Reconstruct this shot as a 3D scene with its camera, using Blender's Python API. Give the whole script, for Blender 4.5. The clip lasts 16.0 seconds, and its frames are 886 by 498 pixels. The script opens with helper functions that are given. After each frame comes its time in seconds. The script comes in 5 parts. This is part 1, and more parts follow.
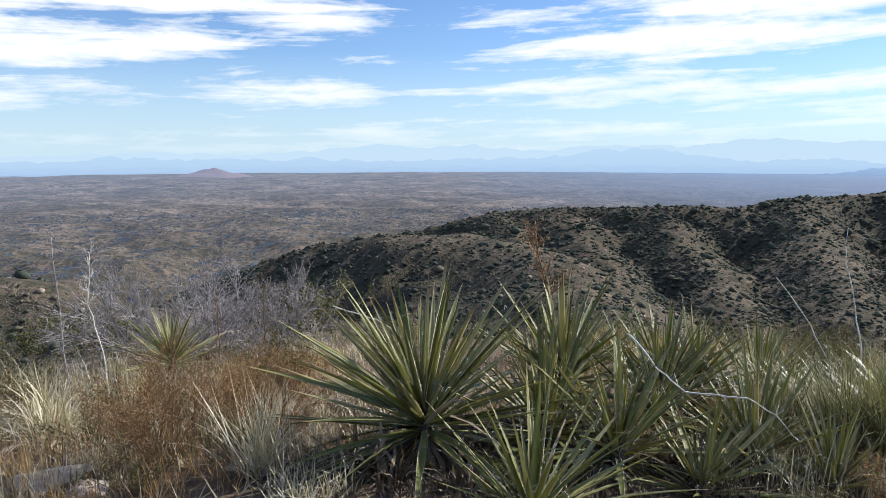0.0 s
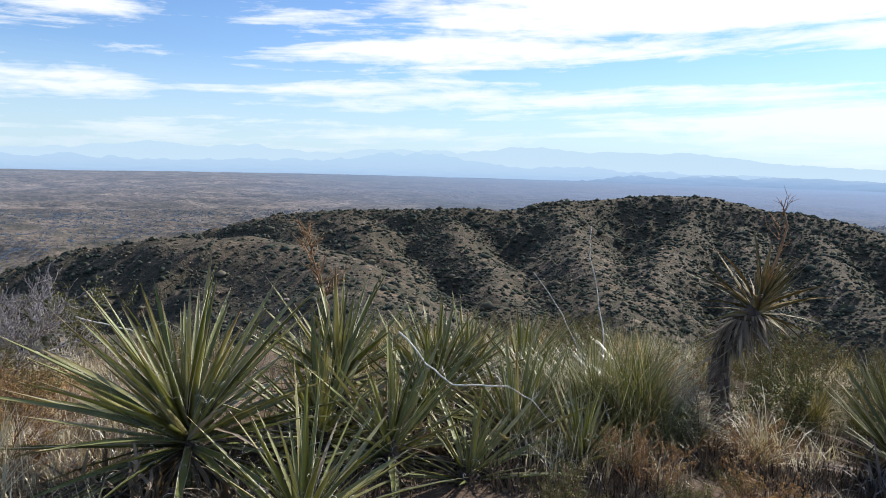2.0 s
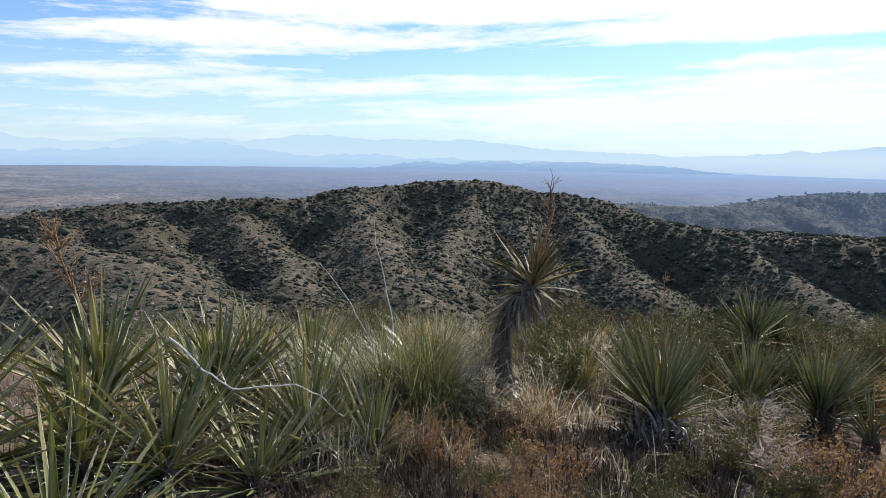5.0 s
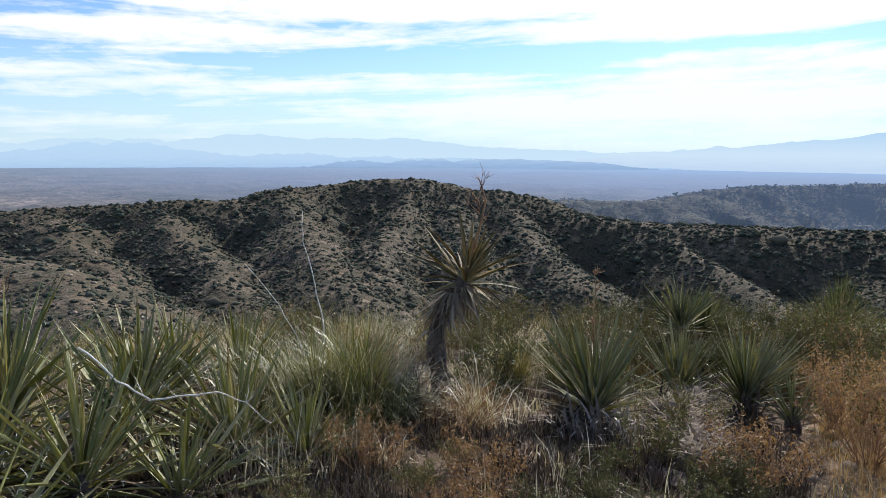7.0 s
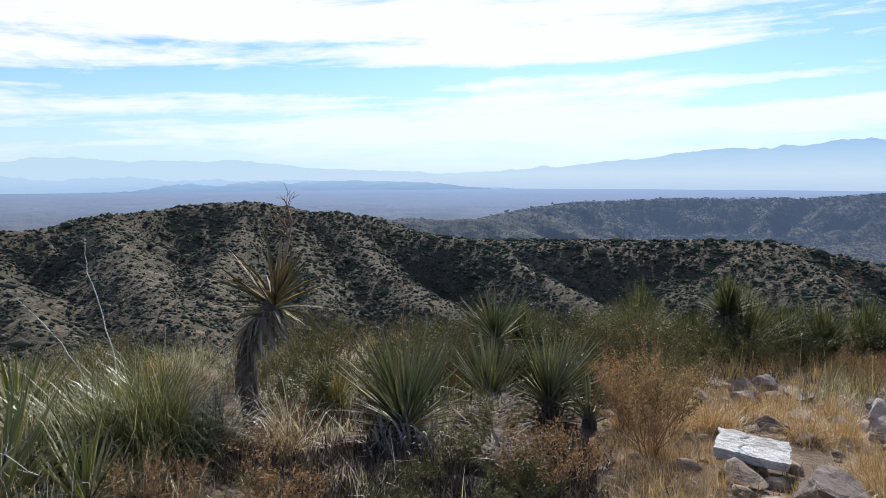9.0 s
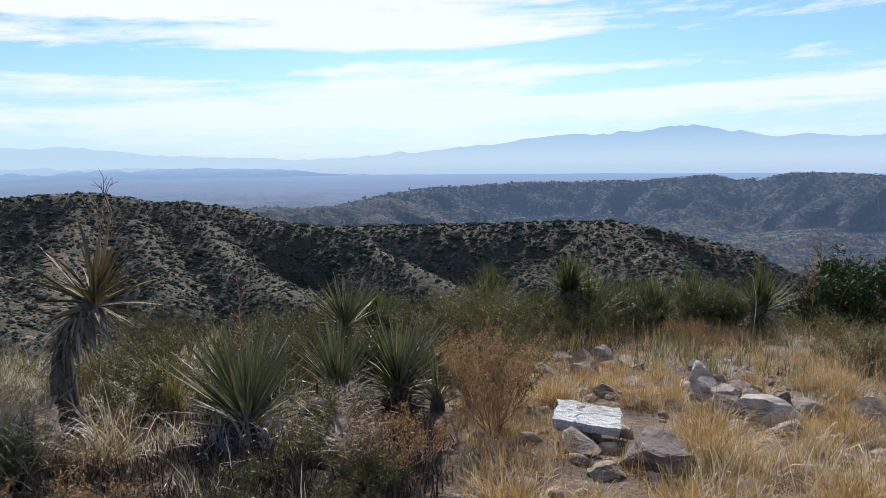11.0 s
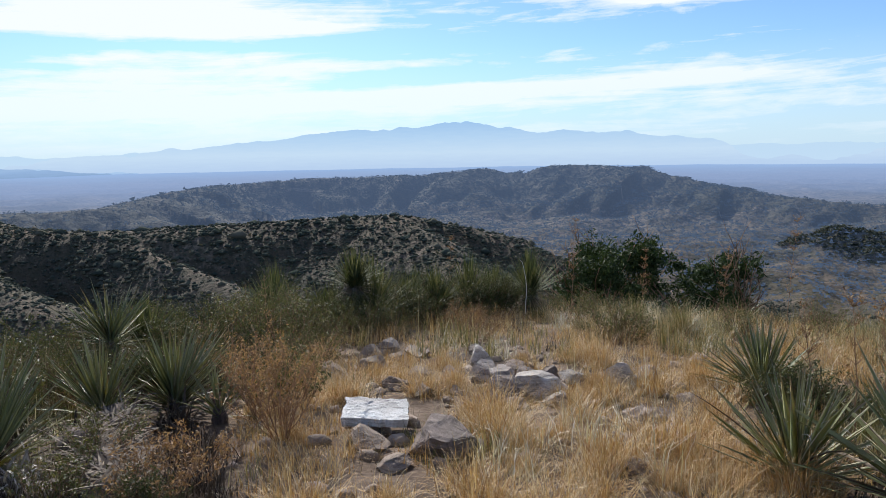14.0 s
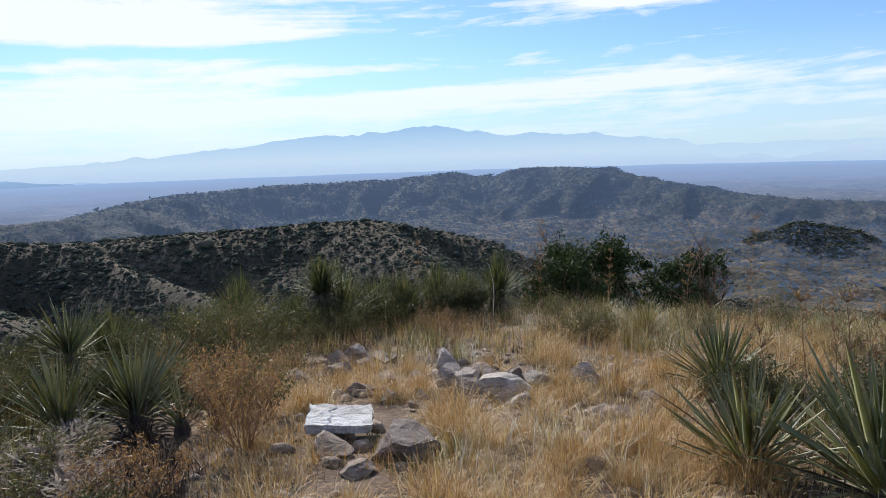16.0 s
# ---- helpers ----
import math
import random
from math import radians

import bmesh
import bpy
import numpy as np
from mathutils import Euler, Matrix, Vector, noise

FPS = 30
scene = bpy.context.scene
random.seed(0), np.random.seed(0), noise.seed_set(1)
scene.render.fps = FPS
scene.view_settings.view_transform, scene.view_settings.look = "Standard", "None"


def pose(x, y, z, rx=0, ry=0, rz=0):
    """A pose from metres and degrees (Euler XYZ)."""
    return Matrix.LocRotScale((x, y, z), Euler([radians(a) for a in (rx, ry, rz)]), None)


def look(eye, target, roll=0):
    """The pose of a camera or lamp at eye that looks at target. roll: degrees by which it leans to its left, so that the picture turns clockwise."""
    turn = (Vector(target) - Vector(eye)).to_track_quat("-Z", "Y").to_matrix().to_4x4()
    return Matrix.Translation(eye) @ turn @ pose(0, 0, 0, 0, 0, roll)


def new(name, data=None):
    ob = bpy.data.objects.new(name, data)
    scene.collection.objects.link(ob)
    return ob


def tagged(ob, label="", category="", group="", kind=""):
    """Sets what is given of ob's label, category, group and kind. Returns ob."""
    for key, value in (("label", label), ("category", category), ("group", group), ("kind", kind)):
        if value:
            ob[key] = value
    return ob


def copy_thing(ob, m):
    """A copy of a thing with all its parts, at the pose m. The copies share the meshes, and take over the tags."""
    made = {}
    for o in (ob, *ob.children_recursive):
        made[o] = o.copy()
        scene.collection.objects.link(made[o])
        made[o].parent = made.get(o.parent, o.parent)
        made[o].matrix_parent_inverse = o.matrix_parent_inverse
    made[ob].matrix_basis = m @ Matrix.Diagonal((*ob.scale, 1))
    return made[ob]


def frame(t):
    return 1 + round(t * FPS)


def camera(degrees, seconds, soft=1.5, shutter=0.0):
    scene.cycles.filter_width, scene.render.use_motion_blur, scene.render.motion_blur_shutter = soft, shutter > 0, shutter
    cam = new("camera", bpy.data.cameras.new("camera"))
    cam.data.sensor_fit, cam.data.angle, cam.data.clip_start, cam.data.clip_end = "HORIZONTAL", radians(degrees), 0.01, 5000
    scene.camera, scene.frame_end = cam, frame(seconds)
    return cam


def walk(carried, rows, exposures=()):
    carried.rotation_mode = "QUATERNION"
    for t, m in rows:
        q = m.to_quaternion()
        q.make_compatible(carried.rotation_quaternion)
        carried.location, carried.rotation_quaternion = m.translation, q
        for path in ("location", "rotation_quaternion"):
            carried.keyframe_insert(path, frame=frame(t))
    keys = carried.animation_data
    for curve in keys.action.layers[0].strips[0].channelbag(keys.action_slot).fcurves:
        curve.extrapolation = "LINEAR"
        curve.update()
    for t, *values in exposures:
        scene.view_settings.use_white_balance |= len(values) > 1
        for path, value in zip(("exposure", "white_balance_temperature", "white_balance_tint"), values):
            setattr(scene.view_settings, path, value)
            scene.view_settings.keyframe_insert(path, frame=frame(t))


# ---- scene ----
cam = camera(65.9, 16.0, soft=0.6)
EYE = 1.6
# seconds, heading and dip and lean in degrees, place in metres
PATH = [
    (0, 0.00, 7.95, -0.09, -0.316, -0.186, 0.048),
    (0.5, 4.95, 8.00, 0.34, -0.276, -0.153, 0.043),
    (1, 9.96, 7.88, 0.70, -0.251, -0.147, 0.034),
    (1.5, 14.32, 7.77, 1.21, -0.228, -0.146, 0.033),
    (2, 17.87, 7.55, 1.50, -0.217, -0.136, 0.027),
    (2.5, 21.29, 7.41, 1.49, -0.202, -0.126, 0.024),
    (3, 25.27, 7.39, 1.30, -0.181, -0.106, 0.023),
    (3.5, 28.93, 7.54, 1.29, -0.171, -0.092, 0.025),
    (4, 31.79, 7.78, 1.30, -0.148, -0.060, 0.022),
    (4.2, 32.87, 7.94, 1.35, -0.134, -0.054, 0.022),
    (6.3, 37.38, 8.21, 0.19, -0.077, -0.015, 0.004),
    (6.5, 37.99, 8.21, 0.26, -0.061, -0.010, 0.004),
    (7, 40.68, 8.31, 0.38, -0.030, 0.000, -0.004),
    (7.5, 44.24, 8.03, -1.07, -0.011, -0.004, -0.022),
    (8, 48.35, 8.71, -1.29, -0.005, -0.050, -0.032),
    (8.5, 51.06, 6.93, -0.87, 0.050, -0.120, -0.023),
    (8.7, 52.30, 6.58, -0.60, 0.090, -0.144, -0.018),
    (10.8, 64.30, 8.15, -0.15, 0.268, -0.194, -0.035),
    (11, 65.91, 7.77, -0.59, 0.283, -0.210, -0.041),
    (11.5, 69.81, 8.02, -0.79, 0.309, -0.221, -0.041),
    (12, 73.09, 8.11, -0.62, 0.333, -0.225, -0.047),
    (12.5, 76.37, 8.19, -0.42, 0.351, -0.232, -0.049),
    (13, 79.67, 8.23, -0.50, 0.358, -0.233, -0.049),
    (13.5, 82.22, 8.27, -0.87, 0.362, -0.226, -0.044),
    (14, 83.75, 8.34, -0.96, 0.346, -0.240, -0.039),
    (14.5, 84.73, 8.22, -1.21, 0.320, -0.275, -0.033),
    (15, 85.29, 8.06, -1.48, 0.314, -0.295, -0.036),
    (15.5, 85.72, 7.95, -1.56, 0.321, -0.304, -0.033),
    (16, 86.17, 8.06, -1.90, 0.320, -0.315, -0.031),
]


def heading(eye, a, dip, lean):
    a, dip = radians(a), radians(dip)
    way = Vector((math.sin(a) * math.cos(dip), math.cos(a) * math.cos(dip), -math.sin(dip)))
    return look(eye, Vector(eye) + way, lean)


# stops, kelvin and tint as the clip's camera sets them on the way
LIGHT = [(0, 0.37, 6380, 10), (4, 0.37, 6460, 10), (8, 0.34, 6400, 10), (11, 0.25, 6220, 10), (16, 0.25, 6220, 10)]
walk(cam, [(t, heading((x, y, z + EYE), a, d, l)) for t, a, d, l, x, y, z in PATH], LIGHT)

# ---- world, sun, exposure ----
SUN_AZ, SUN_EL = 66, 33
world = bpy.data.worlds.new("sky")
scene.world = world
world.use_nodes = True


class Tree:
    """A short way to write node trees."""

    def __init__(self, nt):
        self.nt = nt
        nt.nodes.clear()

    def __call__(self, kind, inputs=None, **props):
        n = self.nt.nodes.new("ShaderNode" + kind)
        for k, v in props.items():
            setattr(n, k, v)
        for k, v in (inputs or {}).items():
            if isinstance(v, bpy.types.NodeSocket):
                self.nt.links.new(v, n.inputs[k])
            else:
                n.inputs[k].default_value = v
        return n

    def math(self, op, a, b=0.0, clamp=False):
        return self("Math", {0: a, 1: b}, operation=op, use_clamp=clamp).outputs[0]

    def mix(self, f, a, b, blend="MIX"):
        n = self.nt.nodes.new("ShaderNodeMix")
        n.data_type, n.blend_type = "RGBA", blend
        for i, v in ((0, f), (6, a), (7, b)):
            if isinstance(v, bpy.types.NodeSocket):
                self.nt.links.new(v, n.inputs[i])
            else:
                n.inputs[i].default_value = (*v, 1) if isinstance(v, tuple) and len(v) == 3 else v
        return n.outputs[2]

    def ramp(self, f, *stops):
        n = self("ValToRGB", {0: f})
        e = n.color_ramp.elements
        while len(e) < len(stops):
            e.new(0.5)
        for el, (p, c) in zip(e, stops):
            el.position = p
            el.color = (*c, 1) if isinstance(c, tuple) else (c, c, c, 1)
        return n.outputs[0]

    def noise(self, scale, detail=4, rough=0.55, vec=None, distortion=0.0):
        i = {"Scale": scale, "Detail": detail, "Roughness": rough, "Distortion": distortion}
        if vec:
            i["Vector"] = vec
        return self("TexNoise", i).outputs[0]


N = Tree(world.node_tree)
sky = N("TexSky", sky_type="NISHITA", sun_disc=False, sun_elevation=radians(SUN_EL), sun_rotation=radians(SUN_AZ),
        altitude=1200, air_density=1.0, dust_density=0.6, ozone_density=1.4)
co = N("TexCoord").outputs["Generated"]
sep = N("SeparateXYZ", {0: co})
up = N.math("MAXIMUM", sep.outputs[2], 0.0)
deg = 180 / math.pi
az_deg = N.math("MULTIPLY", N.math("ARCTAN2", sep.outputs[0], sep.outputs[1]), deg)
el_deg = N.math("MULTIPLY", N.math("ARCSINE", sep.outputs[2]), deg)
# high thin cloud in long bands that dip a little to one side
band = N.math("ADD", el_deg, N.math("MULTIPLY", az_deg, -0.035))
streak = N("CombineXYZ", {0: N.math("MULTIPLY", az_deg, 0.055), 1: N.math("MULTIPLY", band, 0.62), 2: 3.3}).outputs[0]
puff = N("CombineXYZ", {0: N.math("MULTIPLY", az_deg, 0.26), 1: N.math("MULTIPLY", band, 0.95), 2: 8.1}).outputs[0]
cover = N.math("ADD", N.math("MULTIPLY", N.noise(1.0, 6, 0.6, streak, 0.35), 0.72), N.math("MULTIPLY", N.noise(1.0, 6, 0.62, puff, 0.5), 0.28))
BANKS = [  # heading, elevation, half widths, thickness
    (-32, 7.0, 8, 3.0, 0.12), (-21, 12.0, 5, 1.5, 0.12), (-20, 8.6, 4, 0.9, 0.16), (-9, 10.8, 5, 1.2, 0.20), (-12, 5.0, 9, 1.1, 0.12), (-2, 9.5, 5, 3.0, -0.13), (-14, 7.2, 6, 1.0, -0.08),
    (44, 11.5, 24, 1.8, 0.24), (20, 8.6, 9, 0.9, 0.10), (16, 6.2, 10, 0.7, 0.10), (8, 4.6, 10, 0.8, 0.06), (66, 8.7, 12, 1.1, 0.16), (52, 7.4, 8, 0.9, -0.10), (50, 3.2, 22, 1.8, 0.17),
    (74, 6.3, 7, 0.8, 0.12), (88, 4.2, 16, 1.0, 0.12), (100, 11.2, 6, 1.2, 0.12), (104, 5.3, 6, 0.6, 0.10), (60, 20, 40, 6, 0.12),
    (61, 9.6, 13, 0.9, 0.16), (60, 7.0, 9, 0.5, 0.17), (86, 4.6, 15, 0.6, 0.13), (105, 11.3, 4, 0.7, 0.20), (103, 5.0, 5, 0.4, 0.18), (81, 6.9, 4, 0.4, 0.10),
    (66, 8.2, 16, 0.5, -0.13), (80, 5.8, 18, 0.55, -0.11), (98, 8.5, 11, 1.6, -0.13), (38, 7.2, 13, 1.0, -0.10), (30, 9.6, 12, 0.5, -0.10),
]
for b_az, b_el, w_az, w_el, thick in BANKS:
    qa = N.math("POWER", N.math("DIVIDE", N.math("SUBTRACT", az_deg, b_az), w_az), 2.0)
    qe = N.math("POWER", N.math("DIVIDE", N.math("SUBTRACT", band, b_el - 0.035 * b_az), w_el), 2.0)
    g = N.math("EXPONENT", N.math("MULTIPLY", N.math("ADD", qa, qe), -0.7))
    cover = N.math("ADD", cover, N.math("MULTIPLY", g, thick))
cloud = N.ramp(cover, (0.51, 0.0), (0.56, 0.42), (0.65, 1.0))
cloud = N.math("MULTIPLY", cloud, N.ramp(up, (0.0, 0.2), (0.05, 0.75), (0.13, 1.0)))
tint = N.mix(1.0, sky.outputs[0], (0.72, 0.945, 1.25), "MULTIPLY")
# pale air low over the horizon
tint = N.mix(N.ramp(up, (0.0, 0.85), (0.05, 0.6), (0.14, 0.12), (0.3, 0.0)), tint, (5.4, 6.9, 8.0))
both = N.mix(cloud, tint, (8.6, 8.9, 9.1))
out = N("Background", {"Color": both, "Strength": 0.094})
N("OutputWorld", {"Surface": out.outputs[0]})

sun = new("sun", bpy.data.lights.new("sun", "SUN"))
sun.data.energy, sun.data.angle, sun.data.color = 5.0, radians(0.6), (1.0, 0.96, 0.90)
a, e = radians(SUN_AZ), radians(SUN_EL)
sun.matrix_world = look((40 * math.sin(a) * math.cos(e), 40 * math.cos(a) * math.cos(e), 40 * math.sin(e) + 20), (0, 0, 20))


# ---- materials ----
def material(name, rough=0.85, spec=0.25):
    m = bpy.data.materials.new(name)
    m.use_nodes = True
    t = Tree(m.node_tree)
    bsdf = t("BsdfPrincipled", {"Roughness": rough, "Specular IOR Level": spec})
    o = t("OutputMaterial", {"Surface": bsdf.outputs[0]})
    return m, t, bsdf, o


def link(t, a, node, socket):
    t.nt.links.new(a, node.inputs[socket])


def leafy(name, *colours, rough=0.6, through_light=0.3, by="island", grain=30, spec=0.3, air=0.0):
    """Plant matter: colours run through at random from piece to piece, with fine grain, and light shines through a
    little. air: share of blue glow painted over it as haze.
    """
    m, t, bsdf, o = material(name, rough, spec)
    if by == "island":
        rnd = t("NewGeometry").outputs["Random Per Island"]
    else:
        rnd = t("ObjectInfo").outputs["Random"]
    n = t.noise(grain, 3, 0.6, t("TexCoord").outputs["Object"])
    f = t.math("ADD", t.math("MULTIPLY", rnd, 0.8), t.math("MULTIPLY", n, 0.25))
    c = t.ramp(f, *[(i / max(1, len(colours) - 1), c) for i, c in enumerate(colours)])
    link(t, c, bsdf, "Base Color")
    tr = t("BsdfTranslucent", {"Color": t.mix(1.0, c, (1.0, 0.95, 0.6), "MULTIPLY")})
    mx = t("MixShader", {0: through_light, 1: bsdf.outputs[0], 2: tr.outputs[0]})
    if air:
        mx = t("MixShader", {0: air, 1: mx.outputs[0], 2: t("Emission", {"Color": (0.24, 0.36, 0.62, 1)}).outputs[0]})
    link(t, mx.outputs[0], o, "Surface")
    return m


def sword_leaf(name, *colours, rough=0.45, through_light=0.35, spec=0.4):
    """A stiff leaf one unit long: colour from leaf to leaf, fibres along it, a pale foot and a dry brown tip."""
    m, t, bsdf, o = material(name, rough, spec)
    p = t("TexCoord").outputs["Object"]
    rnd = t("ObjectInfo").outputs["Random"]
    fibre = t.noise(1.0, 4, 0.65, t("Mapping", {"Vector": p, "Scale": (170.0, 170.0, 3.0)}).outputs[0])
    blotch = t.noise(7.0, 3, 0.6, p)
    f = t.math("ADD", t.math("MULTIPLY", rnd, 0.62), t.math("ADD", t.math("MULTIPLY", fibre, 0.34), t.math("MULTIPLY", blotch, 0.14)))
    c = t.ramp(t.math("SUBTRACT", f, 0.08), *[(i / max(1, len(colours) - 1), c) for i, c in enumerate(colours)])
    z = t("SeparateXYZ", {0: p}).outputs[2]
    z = t.math("ADD", z, t.math("MULTIPLY", t.math("SUBTRACT", rnd, 0.6), 0.16))
    c = t.mix(t.ramp(z, (0.80, 0.0), (0.97, 0.85)), c, (0.26, 0.18, 0.10))
    c = t.mix(t.ramp(z, (0.0, 0.6), (0.12, 0.0)), c, (0.42, 0.38, 0.24))
    link(t, c, bsdf, "Base Color")
    link(t, t("Bump", {"Height": fibre, "Strength": 0.35, "Distance": 0.01}).outputs[0], bsdf, "Normal")
    tr = t("BsdfTranslucent", {"Color": t.mix(1.0, c, (1.0, 0.95, 0.55), "MULTIPLY")})
    mx = t("MixShader", {0: through_light, 1: bsdf.outputs[0], 2: tr.outputs[0]})
    link(t, mx.outputs[0], o, "Surface")
    return m


def ground_material(name="dry_ground", far=False):
    """Bare soil close by, dry slopes with low scrub further off. The far land glows blue with distance, which stands in
    for haze.
    """
    m, t, bsdf, o = material(name, 0.95, 0.08)
    p = t("NewGeometry").outputs["Position"]
    px, py = t("SeparateXYZ", {0: p}).outputs[0], t("SeparateXYZ", {0: p}).outputs[1]
    near = t("VectorMath", {0: p}, operation="LENGTH").outputs["Value"]
    mid = t.noise(0.05, 6, 0.68, p)
    small = t.noise(1.3, 6, 0.65, p)
    grit = t("TexVoronoi", {"Vector": p, "Scale": 26.0}).outputs["Distance"]
    soil = t.ramp(small, (0.3, (0.060, 0.042, 0.030)), (0.52, (0.135, 0.095, 0.066)), (0.75, (0.30, 0.22, 0.16)))
    soil = t.mix(t.math("MULTIPLY", grit, 0.35), soil, (0.12, 0.09, 0.065))
    # dry grass and stony soil between the bushes
    land = t.ramp(mid, (0.28, (0.070, 0.056, 0.043)), (0.5, (0.130, 0.100, 0.073)), (0.7, (0.24, 0.180, 0.130)))
    rusty = t.ramp(t.noise(0.016, 4, 0.6, p), (0.42, 0.0), (0.66, 0.55))
    land = t.mix(rusty, land, (0.17, 0.118, 0.078))
    if far:
        silt = t.ramp(t.noise(0.006, 7, 0.7, p), (0.36, (0.135, 0.106, 0.086)), (0.5, (0.25, 0.195, 0.155)), (0.64, (0.44, 0.345, 0.275)))
        silt = t.mix(t.ramp(t.math("DIVIDE", px, 1600.0), (0.1, 0.0), (0.45, 0.62)), silt, (0.082, 0.076, 0.056))
        land = t.mix(t.ramp(t.math("DIVIDE", near, 4000.0), (0.16, 0.2), (0.45, 0.9)), land, silt)
    steep = t("SeparateXYZ", {0: t("NewGeometry").outputs["Normal"]}).outputs[2]
    if far:
        rise = t.ramp(t.math("ADD", t.math("DIVIDE", t("SeparateXYZ", {0: p}).outputs[2], 100.0), 1.4), (0.2, 0.0), (0.5, 0.8))
        land = t.mix(t.math("MULTIPLY", rise, t.math("ADD", 0.35, mid)), land, (0.058, 0.060, 0.044))
    steep = t.math("MULTIPLY", t.ramp(steep, (0.80, 0.75), (0.97, 0.0)), t.math("ADD", 0.25, mid))
    land = t.mix(steep, land, (0.062, 0.060, 0.044))
    wash = t.ramp(t.noise(0.0035, 6, 0.6, p, 1.2), (0.485, 0.0), (0.5, 0.7), (0.515, 0.0))
    land = t.mix(wash, land, (0.26, 0.205, 0.155))
    # low scrub, from single tufts to broad patches
    rows = ((0.20, 0.25, 0.6, 0.75), (0.09, 0.25, 0.55, 0.85), (0.04, 0.2, 0.52, 0.8), (0.016, 0.15, 0.58, 0.7), (0.0055, 0.1, 0.55, 0.6)) if far else \
        ((0.9, 0.3, 0.6, 0.75), (0.42, 0.3, 0.58, 0.8), (0.20, 0.28, 0.55, 0.8), (0.09, 0.2, 0.5, 0.6), (0.04, 0.1, 0.5, 0.4))
    for scale, lo, hi, part_of in rows:
        cells = t("TexVoronoi", {"Vector": p, "Scale": scale, "Randomness": 1.0}).outputs["Distance"]
        patch = t.ramp(t.noise(scale * 0.22, 4, 0.6, p), (0.36, 0.2), (0.58, 1.0))
        scrub = t.math("MULTIPLY", t.math("MULTIPLY", t.ramp(cells, (lo, 1.0), (hi, 0.0)), patch), part_of)
        land = t.mix(scrub, land, (0.056, 0.056, 0.038))
    c = land if far else t.mix(t.ramp(t.math("DIVIDE", near, 60.0), (0.2, 0.0), (0.7, 1.0)), soil, land)
    link(t, c, bsdf, "Base Color")
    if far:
        # haze painted as a blue glow that grows with distance
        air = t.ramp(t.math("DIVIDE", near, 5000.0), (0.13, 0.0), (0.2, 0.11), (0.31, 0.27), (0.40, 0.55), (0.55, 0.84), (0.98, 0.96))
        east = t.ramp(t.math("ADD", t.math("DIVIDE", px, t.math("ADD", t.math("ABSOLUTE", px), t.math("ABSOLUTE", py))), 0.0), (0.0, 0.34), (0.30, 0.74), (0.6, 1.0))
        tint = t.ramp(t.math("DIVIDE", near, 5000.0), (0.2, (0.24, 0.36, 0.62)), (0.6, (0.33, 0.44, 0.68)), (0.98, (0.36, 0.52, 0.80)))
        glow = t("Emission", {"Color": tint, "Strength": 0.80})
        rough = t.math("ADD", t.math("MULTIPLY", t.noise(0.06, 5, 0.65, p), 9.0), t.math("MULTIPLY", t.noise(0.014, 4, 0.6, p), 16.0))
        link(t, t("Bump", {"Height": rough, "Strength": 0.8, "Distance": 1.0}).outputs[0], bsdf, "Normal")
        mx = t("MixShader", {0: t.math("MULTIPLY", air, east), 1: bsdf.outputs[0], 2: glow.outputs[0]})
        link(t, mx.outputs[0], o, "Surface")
        return m
    h = t.math("ADD", t.math("MULTIPLY", small, 0.05), t.math("MULTIPLY", grit, 0.012))
    tufty = t.math("ADD", t.math("MULTIPLY", t.noise(0.55, 4, 0.7, p), 1.1), t.math("MULTIPLY", t.noise(0.13, 4, 0.65, p), 2.6))
    h = t.math("ADD", h, t.math("MULTIPLY", tufty, t.ramp(t.math("DIVIDE", near, 100.0), (0.2, 0.0), (0.9, 1.0))))
    b = t("Bump", {"Height": h, "Strength": 0.85, "Distance": 1.0})
    link(t, b.outputs[0], bsdf, "Normal")
    return m


def rock_material(name, light, dark, scale=3.0):
    m, t, bsdf, o = material(name, 0.9, 0.2)
    p = t("TexCoord").outputs["Object"]
    n = t.noise(scale, 8, 0.68, p)
    w = t.noise(scale * 0.35, 3, 0.5, p)
    grainy = t.noise(scale * 9, 5, 0.7, p)
    layers = t.noise(scale * 1.4, 4, 0.6, t("Mapping", {"Vector": p, "Rotation": (0.25, 0.15, 0), "Scale": (0.5, 0.8, 6.0)}).outputs[0])
    c = t.ramp(n, (0.3, dark), (0.5, tuple((x + y) / 2 for x, y in zip(light, dark))), (0.64, light))
    c = t.mix(t.ramp(w, (0.5, 0.0), (0.7, 0.45)), c, (0.24, 0.16, 0.10))
    c = t.mix(t.ramp(layers, (0.36, 0.55), (0.46, 0.0)), c, tuple(x * 0.5 for x in dark))
    c = t.mix(t.ramp(grainy, (0.56, 0.0), (0.70, 0.5)), c, tuple(x * 0.55 for x in dark))
    link(t, c, bsdf, "Base Color")
    h = t.math("ADD", t.math("MULTIPLY", n, 0.7), t.math("ADD", t.math("MULTIPLY", layers, 0.6), t.math("MULTIPLY", grainy, 0.25)))
    b = t("Bump", {"Height": h, "Strength": 0.9, "Distance": 0.05})
    link(t, b.outputs[0], bsdf, "Normal")
    return m


